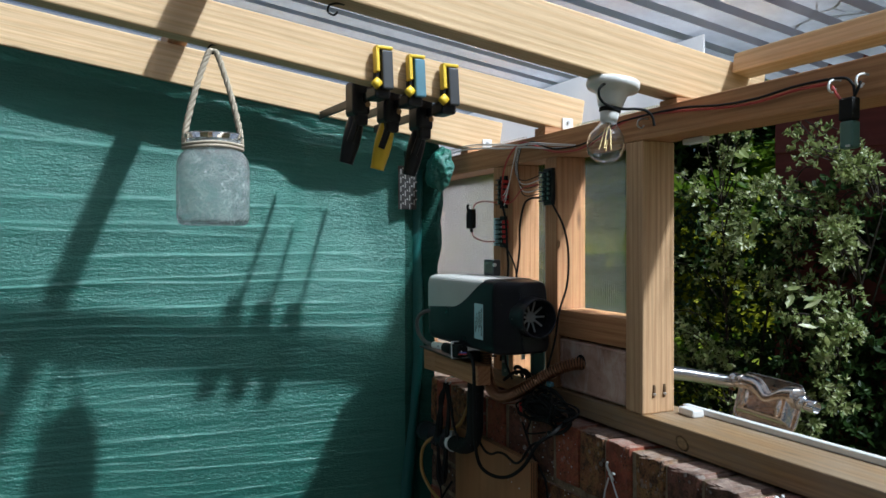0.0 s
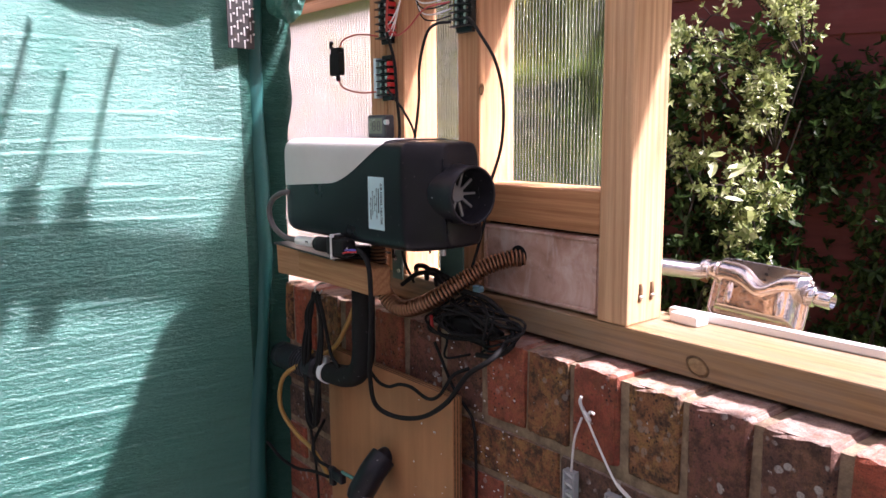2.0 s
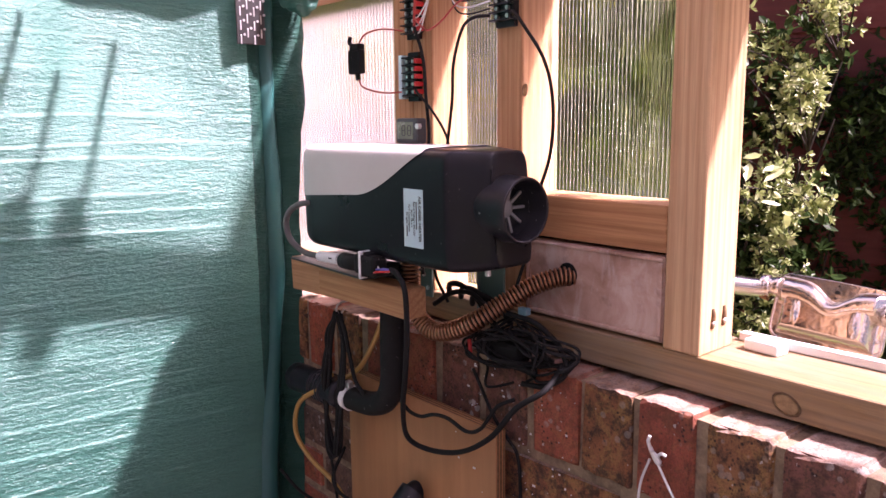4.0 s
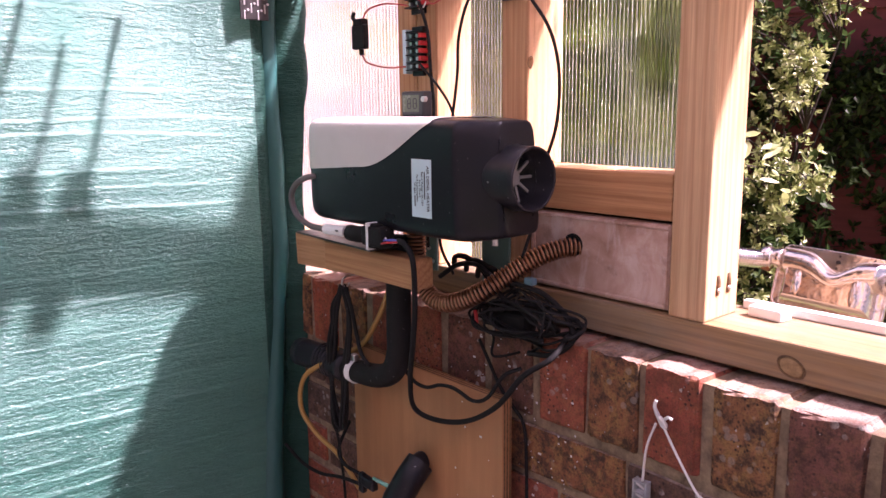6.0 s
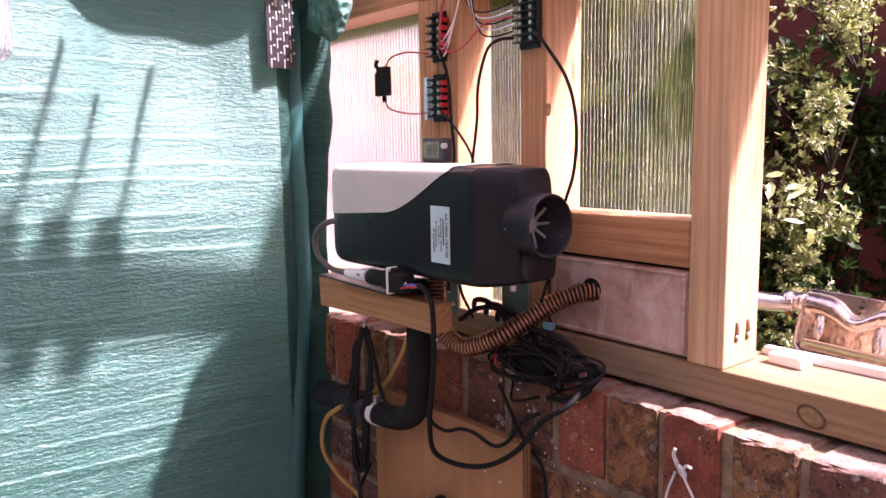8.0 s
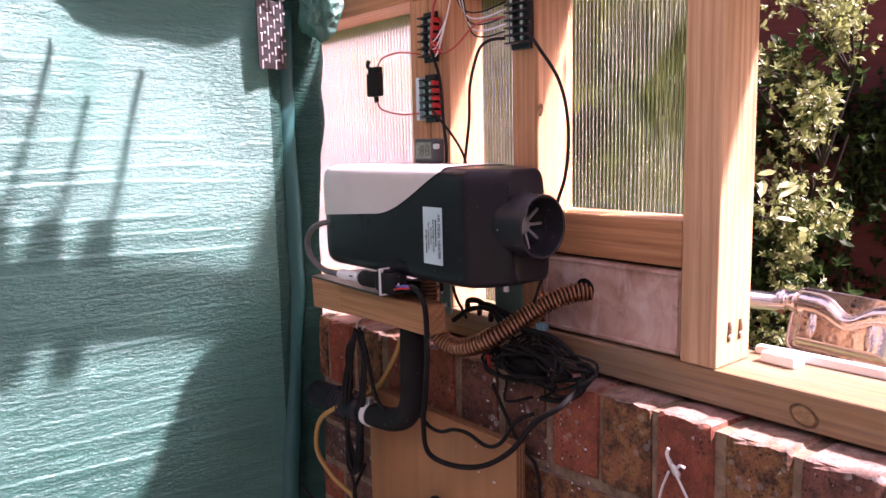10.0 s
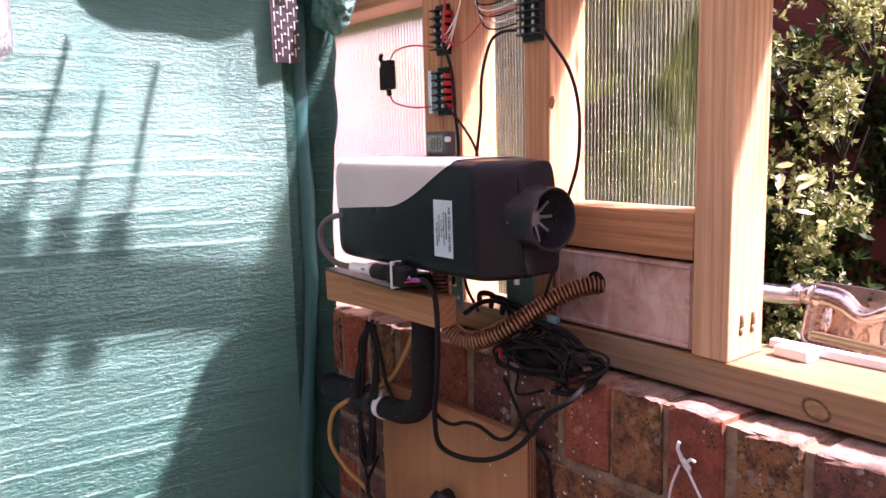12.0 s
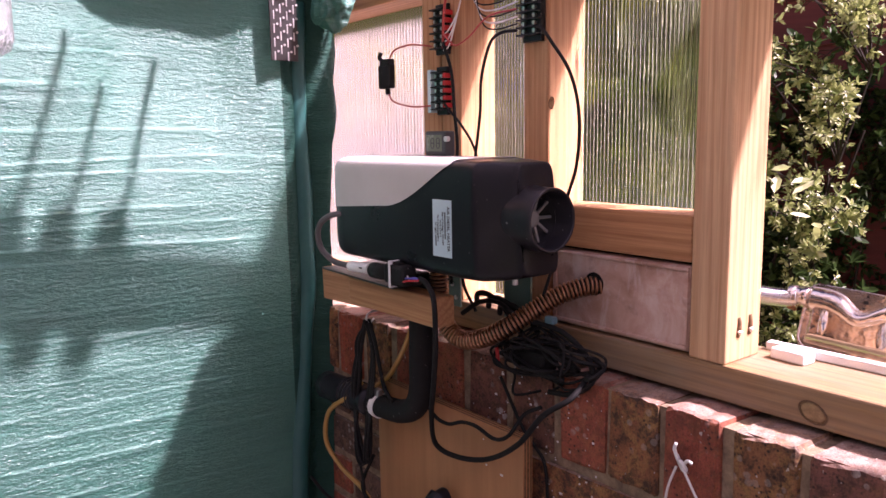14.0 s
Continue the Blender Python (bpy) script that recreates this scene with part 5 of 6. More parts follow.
def jar():
    x, y = -0.705, 0.345
    j = thing("glass_jar", "crackled clear glass jar lantern hanging by a jute rope", "jar", at=(x, y, 1.467))
    out = [(0.0001, 0.0), (0.054, 0.0), (0.061, 0.004), (0.0645, 0.014), (0.0650, 0.06), (0.0650, 0.108), (0.062, 0.122), (0.055, 0.132), (0.0495, 0.137), (0.0495, 0.165)]
    inn = [(0.0465, 0.165), (0.0465, 0.138), (0.052, 0.130), (0.0585, 0.120), (0.0615, 0.106), (0.0615, 0.018), (0.057, 0.008), (0.0001, 0.006)]
    part("glass", turned(out + inn, 48), JAR_GLASS, j, "crackled frosted glass body", smooth=True)
    part("rim", turned([(0.0465, 0.1655), (0.048, 0.168), (0.0515, 0.167), (0.0525, 0.162), (0.0515, 0.157), (0.0500, 0.156), (0.0498, 0.1655)], 40), GLASS, j, "clear glass neck rim", smooth=True)
    for k in range(2):
        z = 0.147 - 0.0062 * k
        part("rope_turn", tube([(0.053 * math.cos(a), 0.053 * math.sin(a), z + 0.001 * math.sin(3 * a)) for a in [2 * math.pi * i / 24 for i in range(25)]], 0.0030, 7, 1), ROPE, j, "jute turns round the neck", smooth=True)
    top = hang_x(x) - 1.467 - 0.010
    for s in (-1, 1):
        pts = [(s * 0.050, 0, 0.145), (s * 0.047, 0, 0.18), (s * 0.030, 0, 0.25), (s * 0.010, 0, top - 0.012), (s * 0.002, 0, top)]
        fine = smooth_path(pts, 12)
        for ph in (0.0, 2.09, 4.18):
            strand = []
            for i, p in enumerate(fine):
                a = i * 0.75 + ph
                strand.append(p + Vector((math.cos(a), math.sin(a), 0)) * 0.0030)
            part("rope_strand", tube([q[:] for q in strand], 0.0034, 6, smooth=False), ROPE, j, smooth=True)
    cup_hook((x + 0.016, y, hang_x(x)), BLACK_SOFT)


jar()


JAW = plastic("charcoal_plastic", (0.035, 0.035, 0.038), 0.4)


def clamp(x, jaw_mat, grip_mat, name_label, bar=0.345):
    """One-handed bar clamp on the rafter: jaw on its face, bar below, body and grip hanging behind."""
    zb = hang_x(x)
    c = thing("bar_clamp", name_label, "clamp", at=(x, 0.357, zb), group="clamps on the rafter")
    c.rotation_euler = (0, 0, 0.085)
    lean = Matrix.Rotation(-0.09, 4, "X")
    bm = bmesh.new()
    box(0.034, 0.016, 0.078, 0.004, at=(0.0, -0.032, 0.026), bm=bm)
    box(0.034, 0.052, 0.028, 0.006, at=(0.0, -0.014, -0.017), bm=bm)
    part("head", bm, BLACK, c)
    jaw = part("jaw", box(0.024, 0.011, 0.078, 0.003, at=(0.005, -0.045, 0.024), m=lean), jaw_mat, c)
    part("rivet", tube([(0.005, -0.044, -0.004), (0.005, -0.0515, -0.004)], 0.0042, 12, smooth=False), BLACK_SOFT, jaw)
    bm = bmesh.new()
    box(0.008, 0.018, 0.050, 0.002, at=(-0.0155, -0.039, 0.043), bm=bm, m=lean)
    box(0.036, 0.018, 0.007, 0.002, at=(0.0, -0.038, 0.068), bm=bm)
    part("jaw_edge", bm, YELLOW, c, "yellow rubber jaw edge")
    bm = turned([(0.0001, -0.007), (0.008, -0.007), (0.010, -0.003), (0.010, 0.005), (0.006, 0.008), (0.0001, 0.008)], 12)
    for v in bm.verts:
        k = 1.0 + 0.16 * math.cos(4 * math.atan2(v.co.y, v.co.x))
        v.co.x *= k
        v.co.y *= k
    part("knob", bm, YELLOW, c, "yellow release knob", smooth=True, m=Matrix.Translation((-0.017, -0.044, -0.004)) @ Matrix.Rotation(radians(80), 4, "X"))
    part("bar", box(0.0060, bar, 0.018, 0.001, at=(0.0, bar / 2 - 0.0275, -0.014)), CHARCOAL, c, "dark steel bar")
    bm = bmesh.new()
    box(0.040, 0.052, 0.076, 0.010, at=(-0.004, 0.082, -0.014), bm=bm, segments=4)
    box(0.030, 0.030, 0.030, 0.006, at=(-0.002, 0.076, -0.056), bm=bm)
    part("sliding_body", bm, BLACK, c)
    part("pivot", tube([(0.008, 0.058, -0.028), (0.008, 0.0535, -0.028)], 0.0058, 14, smooth=False), PIVOT, c, "tan pivot disc")
    bm = tube([(-0.003, 0.088, -0.046), (-0.008, 0.092, -0.075), (-0.014, 0.098, -0.11), (-0.022, 0.104, -0.148)], 0.013, 14,
              radii=lambda t: 0.0150 + 0.0045 * math.sin(math.pi * min(1, t * 1.05)))
    part("grip", bm, grip_mat, c, smooth=True)
    part("trigger", tube([(-0.006, 0.072, -0.040), (-0.012, 0.074, -0.070), (-0.022, 0.082, -0.105)], 0.0075, 10), BLACK, c, smooth=True)
    return c


PIVOT = plastic("tan_plastic", (0.42, 0.24, 0.10), 0.5)
clamp(-0.385, JAW, BLACK, "bar clamp with black grip and yellow jaw pads")
clamp(-0.315, BLUE, YELLOW, "bar clamp with yellow grip and blue-grey jaw", 0.305)
clamp(-0.240, JAW, BLACK, "bar clamp with black grip and yellow jaw pads", 0.362)


def lamp():
    x, y = -0.112, -0.0625
    tilt = Matrix.Translation((x, y, rafter_bottom(x) + LIFT_NEAR)) @ Matrix.Rotation(math.atan(ROOF_SLOPE), 4, "Y") @ Matrix.Rotation(math.pi, 4, "X")
    l = thing("batten_lamp", "white ceramic batten lampholder with a clear filament bulb", "lamp")
    l.matrix_basis = tilt
    part("rose", turned([(0.0001, 0.0), (0.044, 0.0), (0.0445, 0.009), (0.042, 0.014), (0.030, 0.018), (0.0255, 0.024), (0.0215, 0.038), (0.0195, 0.044), (0.0001, 0.044)], 40), CERAMIC, l, "white ceramic holder", smooth=True)
    part("cap", turned([(0.0001, 0.042), (0.0155, 0.042), (0.0155, 0.060), (0.0135, 0.070), (0.0001, 0.070)], 28), WHITE, l, "white lamp cap", smooth=True)
    part("collar", turned([(0.0160, 0.045), (0.0180, 0.047), (0.0180, 0.051), (0.0160, 0.053)], 28), BLACK_SOFT, l)
    prof = [(0.0125, 0.080), (0.0145, 0.086), (0.021, 0.094), (0.028, 0.104), (0.0315, 0.117), (0.0312, 0.126), (0.0275, 0.138), (0.020, 0.146), (0.010, 0.1500), (0.0001, 0.1508)]
    inner = [(0.0001, 0.1502), (0.010, 0.1494), (0.0195, 0.1455), (0.0269, 0.1377), (0.0306, 0.1258), (0.0309, 0.117), (0.0274, 0.1043), (0.0204, 0.0945), (0.0139, 0.0865), (0.0119, 0.0805)]
    prof = [(r, z - 0.013) for r, z in prof]
    inner = [(r, z - 0.013) for r, z in inner]
    part("bulb", turned(prof + inner, 40), GLASS, l, "clear glass bulb", smooth=True).visible_shadow = False
    part("stem", turned([(0.0001, 0.067), (0.006, 0.067), (0.003, 0.079), (0.0022, 0.099), (0.0001, 0.099)], 14), GLASS, l, smooth=True)
    for i in range(4):
        a = math.pi / 4 + i * math.pi / 2
        part("filament", tube([(0.004 * math.cos(a), 0.004 * math.sin(a), 0.078), (0.010 * math.cos(a), 0.010 * math.sin(a), 0.116)], 0.0011, 6, smooth=False), FILAMENT, l)
    part("flex", tube([(-0.030, 0.022, 0.012), (-0.040, 0.020, 0.026), (-0.034, 0.018, 0.040), (-0.014, 0.018, 0.048), (0.020, 0.012, 0.044), (0.050, 0.004, 0.036), (0.074, 0.002, 0.034), (0.088, 0.002, 0.042), (0.094, 0.002, 0.056)], 0.0024, 8), BLACK_SOFT, l, "black flex", smooth=True)


lamp()

for y in (0.357, 0.7425):
    b = part("angle_bracket", box(0.028, 0.003, 0.026, 0.001, at=(0.062, y - 0.0245, 1.700)), WHITE)
    box_b = part("screw_head", tube([(0.062, y - 0.026, 1.703), (0.062, y - 0.0285, 1.703)], 0.0035, 8, smooth=False), ZINC, b)
    tagged(b, "small white steel angle bracket on a rafter end", "bracket", "rafter brackets")
for y in (-0.403, -0.443):
    cup_hook((0.001, y, 1.650), WHITE)
cup_hook((0.001, -0.015, 1.656), ZINC)
cup_hook((-0.58, -0.0625, rafter_bottom(-0.58) + LIFT_NEAR), BLACK_SOFT)
pl = thing("hanging_plug", "black two-part cable plug hanging from cup hooks", "plug")
part("housing", box(0.016, 0.021, 0.030, 0.003, at=(-0.020, -0.431, 1.606)), BLACK_SOFT, pl)
part("housing", box(0.015, 0.020, 0.036, 0.003, at=(-0.020, -0.432, 1.573)), GREEN_METAL, pl)
for y in (-0.420, -0.437):
    part("pin", box(0.003, 0.006, 0.003, 0.0005, at=(-0.030, y, 1.558)), ZINC, pl)
part("wire", tube([(-0.018, -0.405, 1.640), (-0.020, -0.412, 1.630), (-0.020, -0.420, 1.618)], 0.002), RED_WIRE, pl, smooth=True)
part("wire", tube([(-0.018, -0.445, 1.640), (-0.020, -0.443, 1.63), (-0.020, -0.436, 1.618)], 0.002), BLACK_SOFT, pl, smooth=True)
for y0, y1, z0, z1 in ((-0.043, -0.094, 1.609, 1.6195),):
    o = part("window_clip", box(0.016, abs(y1 - y0), z1 - z0, 0.002, at=(0.062, (y0 + y1) / 2, (z0 + z1) / 2)), WHITE)
    tagged(o, "white plastic window clip under the top plate", "clip", "white clips")

# ---- sill ----
ch = part("sill_channel", box(0.013, 2.2, 0.011, 0.002, at=(0.1055, -1.095, 1.1255)), WHITE)
tagged(ch, "white plastic channel along the outer sill", "channel")
o = part("window_clip", box(0.024, 0.044, 0.014, 0.003, at=(0.078, -0.040, 1.127), m=Matrix.Rotation(-0.1, 4, "Z")), WHITE)
tagged(o, "white plastic block resting on the sill", "clip", "white clips")
for x in (0.026, 0.050):
    bm = tube([(x, 0.0006, 1.150), (x, -0.0006, 1.156), (x + 0.001, -0.0008, 1.164), (x + 0.001, 0.0010, 1.173)], 0.0030, 10)
    part("screw_pocket", bm, KNOT, frame_wall, "dark angled screw pocket", smooth=True)
    part("screw", tube([(x, -0.004, 1.155), (x, -0.001, 1.157)], 0.003, 8, smooth=False), ZINC, frame_wall)


def knot(y, z, ry, rz, tilt=0.0, x=0.0, heart=KNOT_PALE):
    """A knot in a sawn face: its heart, a dark cracked ring and a stain beside it."""
    m = Matrix.Translation((x - 0.0004, y, z)) @ Matrix.Rotation(tilt, 4, "X") @ Matrix.Diagonal((1, ry, rz, 1)) @ Matrix.Rotation(radians(-90), 4, "Y")
    k = part("knot", turned([(0.0001, 0.0004), (0.7, 0.0004), (0.90, 0.0)], 28, m=m), heart, frame_wall, "brown round knot", smooth=True)
    bm = turned([(0.89, 0.0), (0.93, 0.0008), (0.97, 0.0003), (1.0, 0.0)], 40, m=m)
    for v in bm.verts:
        v.co += Vector((0, 0.0006 * noise.noise(v.co * 260), 0.0006 * noise.noise(v.co * 260 + Vector((9, 0, 0)))))
    part("knot_ring", bm, KNOT_RING, k, "dark ring", smooth=True)


knot(-0.104, 1.0935, 0.0165, 0.0115, 0.4)
knot(0.277, 1.431, 0.005, 0.0085, 0.1, 0.002, WOOD)

# ---- white ties and clear clips on the brick wall ----
tie = thing("cable_tie", "white cable tie tails holding clear plastic clips on the bricks", "cable tie", at=(-0.016, 0.006, 0.0))
fx = -0.0352
part("knot", tube([(fx - 0.003, 0.013, 1.012), (fx - 0.012, 0.006, 1.018), (fx - 0.010, 0.000, 1.010), (fx - 0.004, 0.008, 1.006), (fx - 0.008, 0.014, 1.022)], 0.0026), WHITE, tie, smooth=True)
part("strand", tube([(fx - 0.008, 0.014, 1.008), (fx - 0.010, 0.024, 0.975), (fx - 0.010, 0.028, 0.93)], 0.0016), CLEAR_WIRE, tie, smooth=True)
part("strand", tube([(fx - 0.010, 0.004, 1.010), (fx - 0.013, -0.020, 0.978), (fx - 0.016, -0.048, 0.945), (fx - 0.016, -0.072, 0.930), (fx - 0.018, -0.11, 0.905), (fx - 0.02, -0.16, 0.86)], 0.0015), WHITE, tie, smooth=True)
part("strand", tube([(fx - 0.016, -0.050, 0.945), (fx - 0.016, -0.088, 0.922), (fx - 0.018, -0.125, 0.885), (fx - 0.02, -0.150, 0.84)], 0.0014), CLEAR_WIRE, tie, smooth=True)
part("tail", tube([(fx - 0.008, 0.012, 1.018), (fx - 0.012, 0.014, 1.030), (fx - 0.012, 0.012, 1.038)], 0.0022), WHITE, tie, smooth=True)
part("tail", tube([(fx - 0.009, 0.004, 1.014), (fx - 0.013, -0.004, 1.022), (fx - 0.013, -0.010, 1.021)], 0.0020), WHITE, tie, smooth=True)
for y, z in ((0.029, 0.902), (-0.040, 0.895)):
    bm = bmesh.new()
    for dy in (-0.0085, 0.0085):
        box(0.011, 0.0022, 0.060, 0.0006, at=(fx - 0.010, y + dy, z), bm=bm)
    for k in range(5):
        box(0.010, 0.016, 0.0018, 0.0004, at=(fx - 0.010, y, z - 0.028 + 0.014 * k), bm=bm)
    box(0.0018, 0.017, 0.058, 0.0005, at=(fx - 0.005, y, z), bm=bm)
    clip = part("clip", bm, CLIP_CLEAR, tie, "clear plastic clip")
    bm = bmesh.new()
    for k in range(4):
        tube([(fx - 0.012, y - 0.006, z - 0.021 + 0.014 * k), (fx - 0.012, y + 0.006, z - 0.017 + 0.014 * k)], 0.0014, 6, 2, bm)
    part("spring", bm, ZINC, clip)
tie2 = part("cable_tie", tube([(-0.058, -0.37, 1.070), (-0.066, -0.360, 1.079), (-0.058, -0.352, 1.086), (-0.052, -0.356, 1.078), (-0.06, -0.364, 1.092)], 0.0024), WHITE, smooth=True)
tagged(tie2, "knotted white cable tie on the brick top", "cable tie")

# ---- fittings of the tarpaulin ----
strip = thing("metal_strip", "dark slotted metal strip hung against the tarpaulin", "strip")
part("backing", box(0.052, 0.003, 0.115, 0.001, at=(-0.149, 0.772, 1.580)), CHARCOAL, strip)
for i in range(5):
    for k in range(4):
        x = -0.168 + 0.0125 * k
        z = 1.530 + 0.023 * i + (0.011 if k % 2 else 0.0)
        part("slot", box(0.0026, 0.0016, 0.015, 0.0005, at=(x, 0.7698, z)), ZINC, strip)
        part("stud", tube([(x + 0.006, 0.771, z + 0.008), (x + 0.006, 0.7685, z + 0.008)], 0.0022, 8, smooth=False), ZINC, strip)

# ---- silencer outside ----
sil = thing("exhaust_silencer", "polished stainless exhaust silencer outside the window", "silencer")
SX = 0.29
LEAN = radians(21)


def sil_at(a, up_, out=0.0):
    """A place on the silencer: a along it, up and out from its middle."""
    return (SX - out * math.cos(LEAN) + up_ * math.sin(LEAN), -0.0205 - a, 1.122 + up_ * math.cos(LEAN) + out * math.sin(LEAN) - 0.045 * a)


def pipe_line(a):
    return 0.0225 - 0.0175 * math.exp(-((a - 0.006) / 0.024) ** 2)


def shell_out(a, u):
    """How far the pressed shell stands off its flange: a wavy pipe above, a belly with two ridges below."""
    line = pipe_line(a)
    wide = 0.0195 - 0.0055 * math.exp(-((a - 0.006) / 0.022) ** 2)
    pipe = 0.0205 * math.sqrt(max(0.0, 1 - ((u - line) / wide) ** 2)) * min(1.0, (0.073 - abs(a)) / 0.012)
    s_ = max(0.0, min(1.0, min(0.064 - abs(a), (u + 0.038) * 0.9) / 0.012))
    belly = 0.0175 * math.sin(math.pi / 2 * s_) if u < line else 0.0
    belly += 0.005 * s_ * math.exp(-((abs(a - 0.002) - 0.039) / 0.0032) ** 2) * math.exp(-((u + 0.006) / 0.012) ** 2) * (u < line)
    return max(0.0012, pipe, belly)


def inside_flange(a, u, r=0.016):
    da, du = max(0.0, abs(a) - (0.073 - r)), max(0.0, abs(u - 0.0015) - (0.0465 - r))
    return da * da + du * du <= r * r * 1.02


def half_shell(side):
    bm = bmesh.new()
    na, nu = 120, 84
    grid = [[None] * (nu + 1) for _ in range(na + 1)]
    for i in range(na + 1):
        for k in range(nu + 1):
            a, u = -0.073 + 0.146 * i / na, -0.045 + 0.093 * k / nu
            if inside_flange(a, u):
                grid[i][k] = bm.verts.new(sil_at(a, u, side * shell_out(a, u)))
    for i in range(na):
        for k in range(nu):
            q = (grid[i][k], grid[i + 1][k], grid[i + 1][k + 1], grid[i][k + 1])
            if all(q):
                bm.faces.new(q)
    return bm


def flange_loop(t, grow=0.0, r=0.016):
    """A point on the flange's rounded outline at angle t."""
    c, d = math.cos(t), math.sin(t)
    a = max(-(0.073 - r), min(0.073 - r, c * 0.2)) + (r + grow) * c
    u = max(-(0.0465 - r), min(0.0465 - r, d * 0.2)) + (r + grow) * d
    return a, u + 0.0015


front = part("front_shell", half_shell(1), STEEL_WARM, sil, "pressed shell with a wavy pipe", smooth=True)
part("back_shell", half_shell(-1), STEEL_WARM, sil, smooth=True)
pts = [sil_at(*flange_loop(math.pi - 0.25 + (math.pi + 0.5) * i / 60, 0.001)) for i in range(61)]
part("seam", tube(pts, 0.0030, 8, 1), STEEL_WARM, sil, "rolled seam", smooth=True)
pts = [sil_at(*flange_loop(0.12 + (math.pi - 0.24) * i / 40, 0.0)) for i in range(41)]
part("seam", tube(pts, 0.0013, 8, 1), STEEL, sil, smooth=True)
for dz, r in ((-0.0085, 0.0016), (0.0, 0.0032), (0.009, 0.0016)):
    p = sil_at(0.006 + dz * 0.12, 0.034 + dz, 0.0008)
    part("hole", tube([p, (p[0] - 0.0012, p[1], p[2])], r, 12, smooth=False), BLACK_SOFT, front)
part("outlet", turned([(0.0105, 0.0), (0.0128, 0.0), (0.0128, 0.036), (0.0112, 0.0365), (0.0105, 0.0365), (0.0105, 0.002)], 28, m=Matrix.Translation(sil_at(0.070, 0.0165)) @ Matrix.Rotation(radians(96), 4, "X")), STEEL, sil, smooth=True)
part("collar", turned([(0.0128, 0.0), (0.0158, 0.001), (0.0158, 0.012), (0.0128, 0.014)], 28, m=Matrix.Translation(sil_at(0.070, 0.0165)) @ Matrix.Rotation(radians(96), 4, "X")), STEEL, sil, smooth=True)
inlet = Matrix.Translation(sil_at(-0.068, 0.0255)) @ Matrix.Rotation(radians(-92), 4, "X")
part("collar", turned([(0.0135, 0.0), (0.0158, 0.001), (0.0158, 0.010), (0.0145, 0.012), (0.0145, 0.020), (0.0165, 0.021), (0.0165, 0.030), (0.0150, 0.031)], 28, m=inlet), STEEL_WARM, sil, "brown-tinted clamp", smooth=True)
part("clamp_screw", tube([sil_at(-0.096, 0.008, 0.004), sil_at(-0.084, 0.006, 0.004)], 0.0042, 10, smooth=False), COPPER, sil)
ribbed_hose([(0.02, 0.180, 1.186), (0.07, 0.176, 1.180), (0.15, 0.165, 1.166), (0.22, 0.142, 1.157), (0.262, 0.115, 1.150), (0.290, 0.088, 1.145), (0.296, 0.066, 1.146)], 0.0146, 0.0042, 0.0006, STEEL_WARM, STEEL, "exhaust_pipe", "flexible ribbed stainless exhaust pipe leaving the wall", "pipe")

# ---- planting ----


def leaf_at(bm, p, d, up_, length, width):
    s = d.cross(up_).normalized() * width
    mid = p + d * length * 0.5
    low, high = p + d * length * 0.30, p + d * length * 0.72
    droop = up_ * length * 0.10
    a, tip = bm.verts.new(p), bm.verts.new(p + d * length - droop * 0.8)
    b, c = bm.verts.new(low + s * 0.48), bm.verts.new(high + s * 0.42 - droop * 0.3)
    e, f = bm.verts.new(low - s * 0.48), bm.verts.new(high - s * 0.42 - droop * 0.3)
    m = bm.verts.new(mid - droop)
    for q in ((a, b, m), (b, c, m), (c, tip, m), (tip, f, m), (f, e, m), (e, a, m)):
        bm.faces.new(q)


def rosette(bm, r, p, axis, size, n):
    for i in range(n):
        d = (axis * r.uniform(0.1, 0.9) + Vector((r.gauss(0, 1), r.gauss(0, 1), r.gauss(0, 1))).normalized() * 0.9).normalized()
        up_ = Vector((r.gauss(0, 0.5), r.gauss(0, 0.5), 1)).normalized()
        k = size * r.uniform(0.6, 1.25)
        leaf_at(bm, p, d, up_, k, k * r.uniform(0.38, 0.55))


def shrub(name, label, seed, base, twigs, material, bark):
    """A shrub: stems from the base, twigs to the given ends, rosettes of leaves along them."""
    r = random.Random(seed)
    t = thing(name, label, "shrub", at=(0, 0, 0))
    stems = bmesh.new()
    leaves = bmesh.new()
    b = Vector(base)
    mains = []
    for i in range(6):
        q = b + Vector((r.uniform(-0.3, 0.3), r.uniform(-0.45, 0.45), r.uniform(0.9, 1.5)))
        tube([b, b.lerp(q, 0.4) + Vector((r.uniform(-0.06, 0.06), r.uniform(-0.06, 0.06), 0)), q], 0.01, 6, 5, stems, radii=lambda u: 0.009 - 0.007 * u)
        mains.append(q)
    for end, spread, size, count in twigs:
        e = Vector(end)
        m = min(mains, key=lambda q: (q - e).length)
        start = e + (m - e).normalized() * r.uniform(0.05, 0.16) - Vector((0, 0, r.uniform(0.03, 0.12)))
        bend = start.lerp(e, 0.5) + Vector((r.uniform(-1, 1), r.uniform(-1, 1), r.uniform(-0.2, 0.8))) * 0.05
        path = smooth_path([start, bend, e], 6)
        tube(path, 0.002, 4, 1, stems, smooth=False, radii=lambda u: 0.0020 - 0.0013 * u)
        for k in range(count):
            f = 1 - (k / count) ** 1.2 * 0.75
            p = path[min(len(path) - 1, int(f * (len(path) - 1)))] + Vector((r.gauss(0, 1), r.gauss(0, 1), r.gauss(0, 1))) * spread
            rosette(leaves, r, p, (e - start).normalized(), size, r.randint(5, 9))
    part("stem", stems, bark, t, "thin brown stems")
    part("foliage", leaves, material, t)["kind"] = "stuff"
    return t


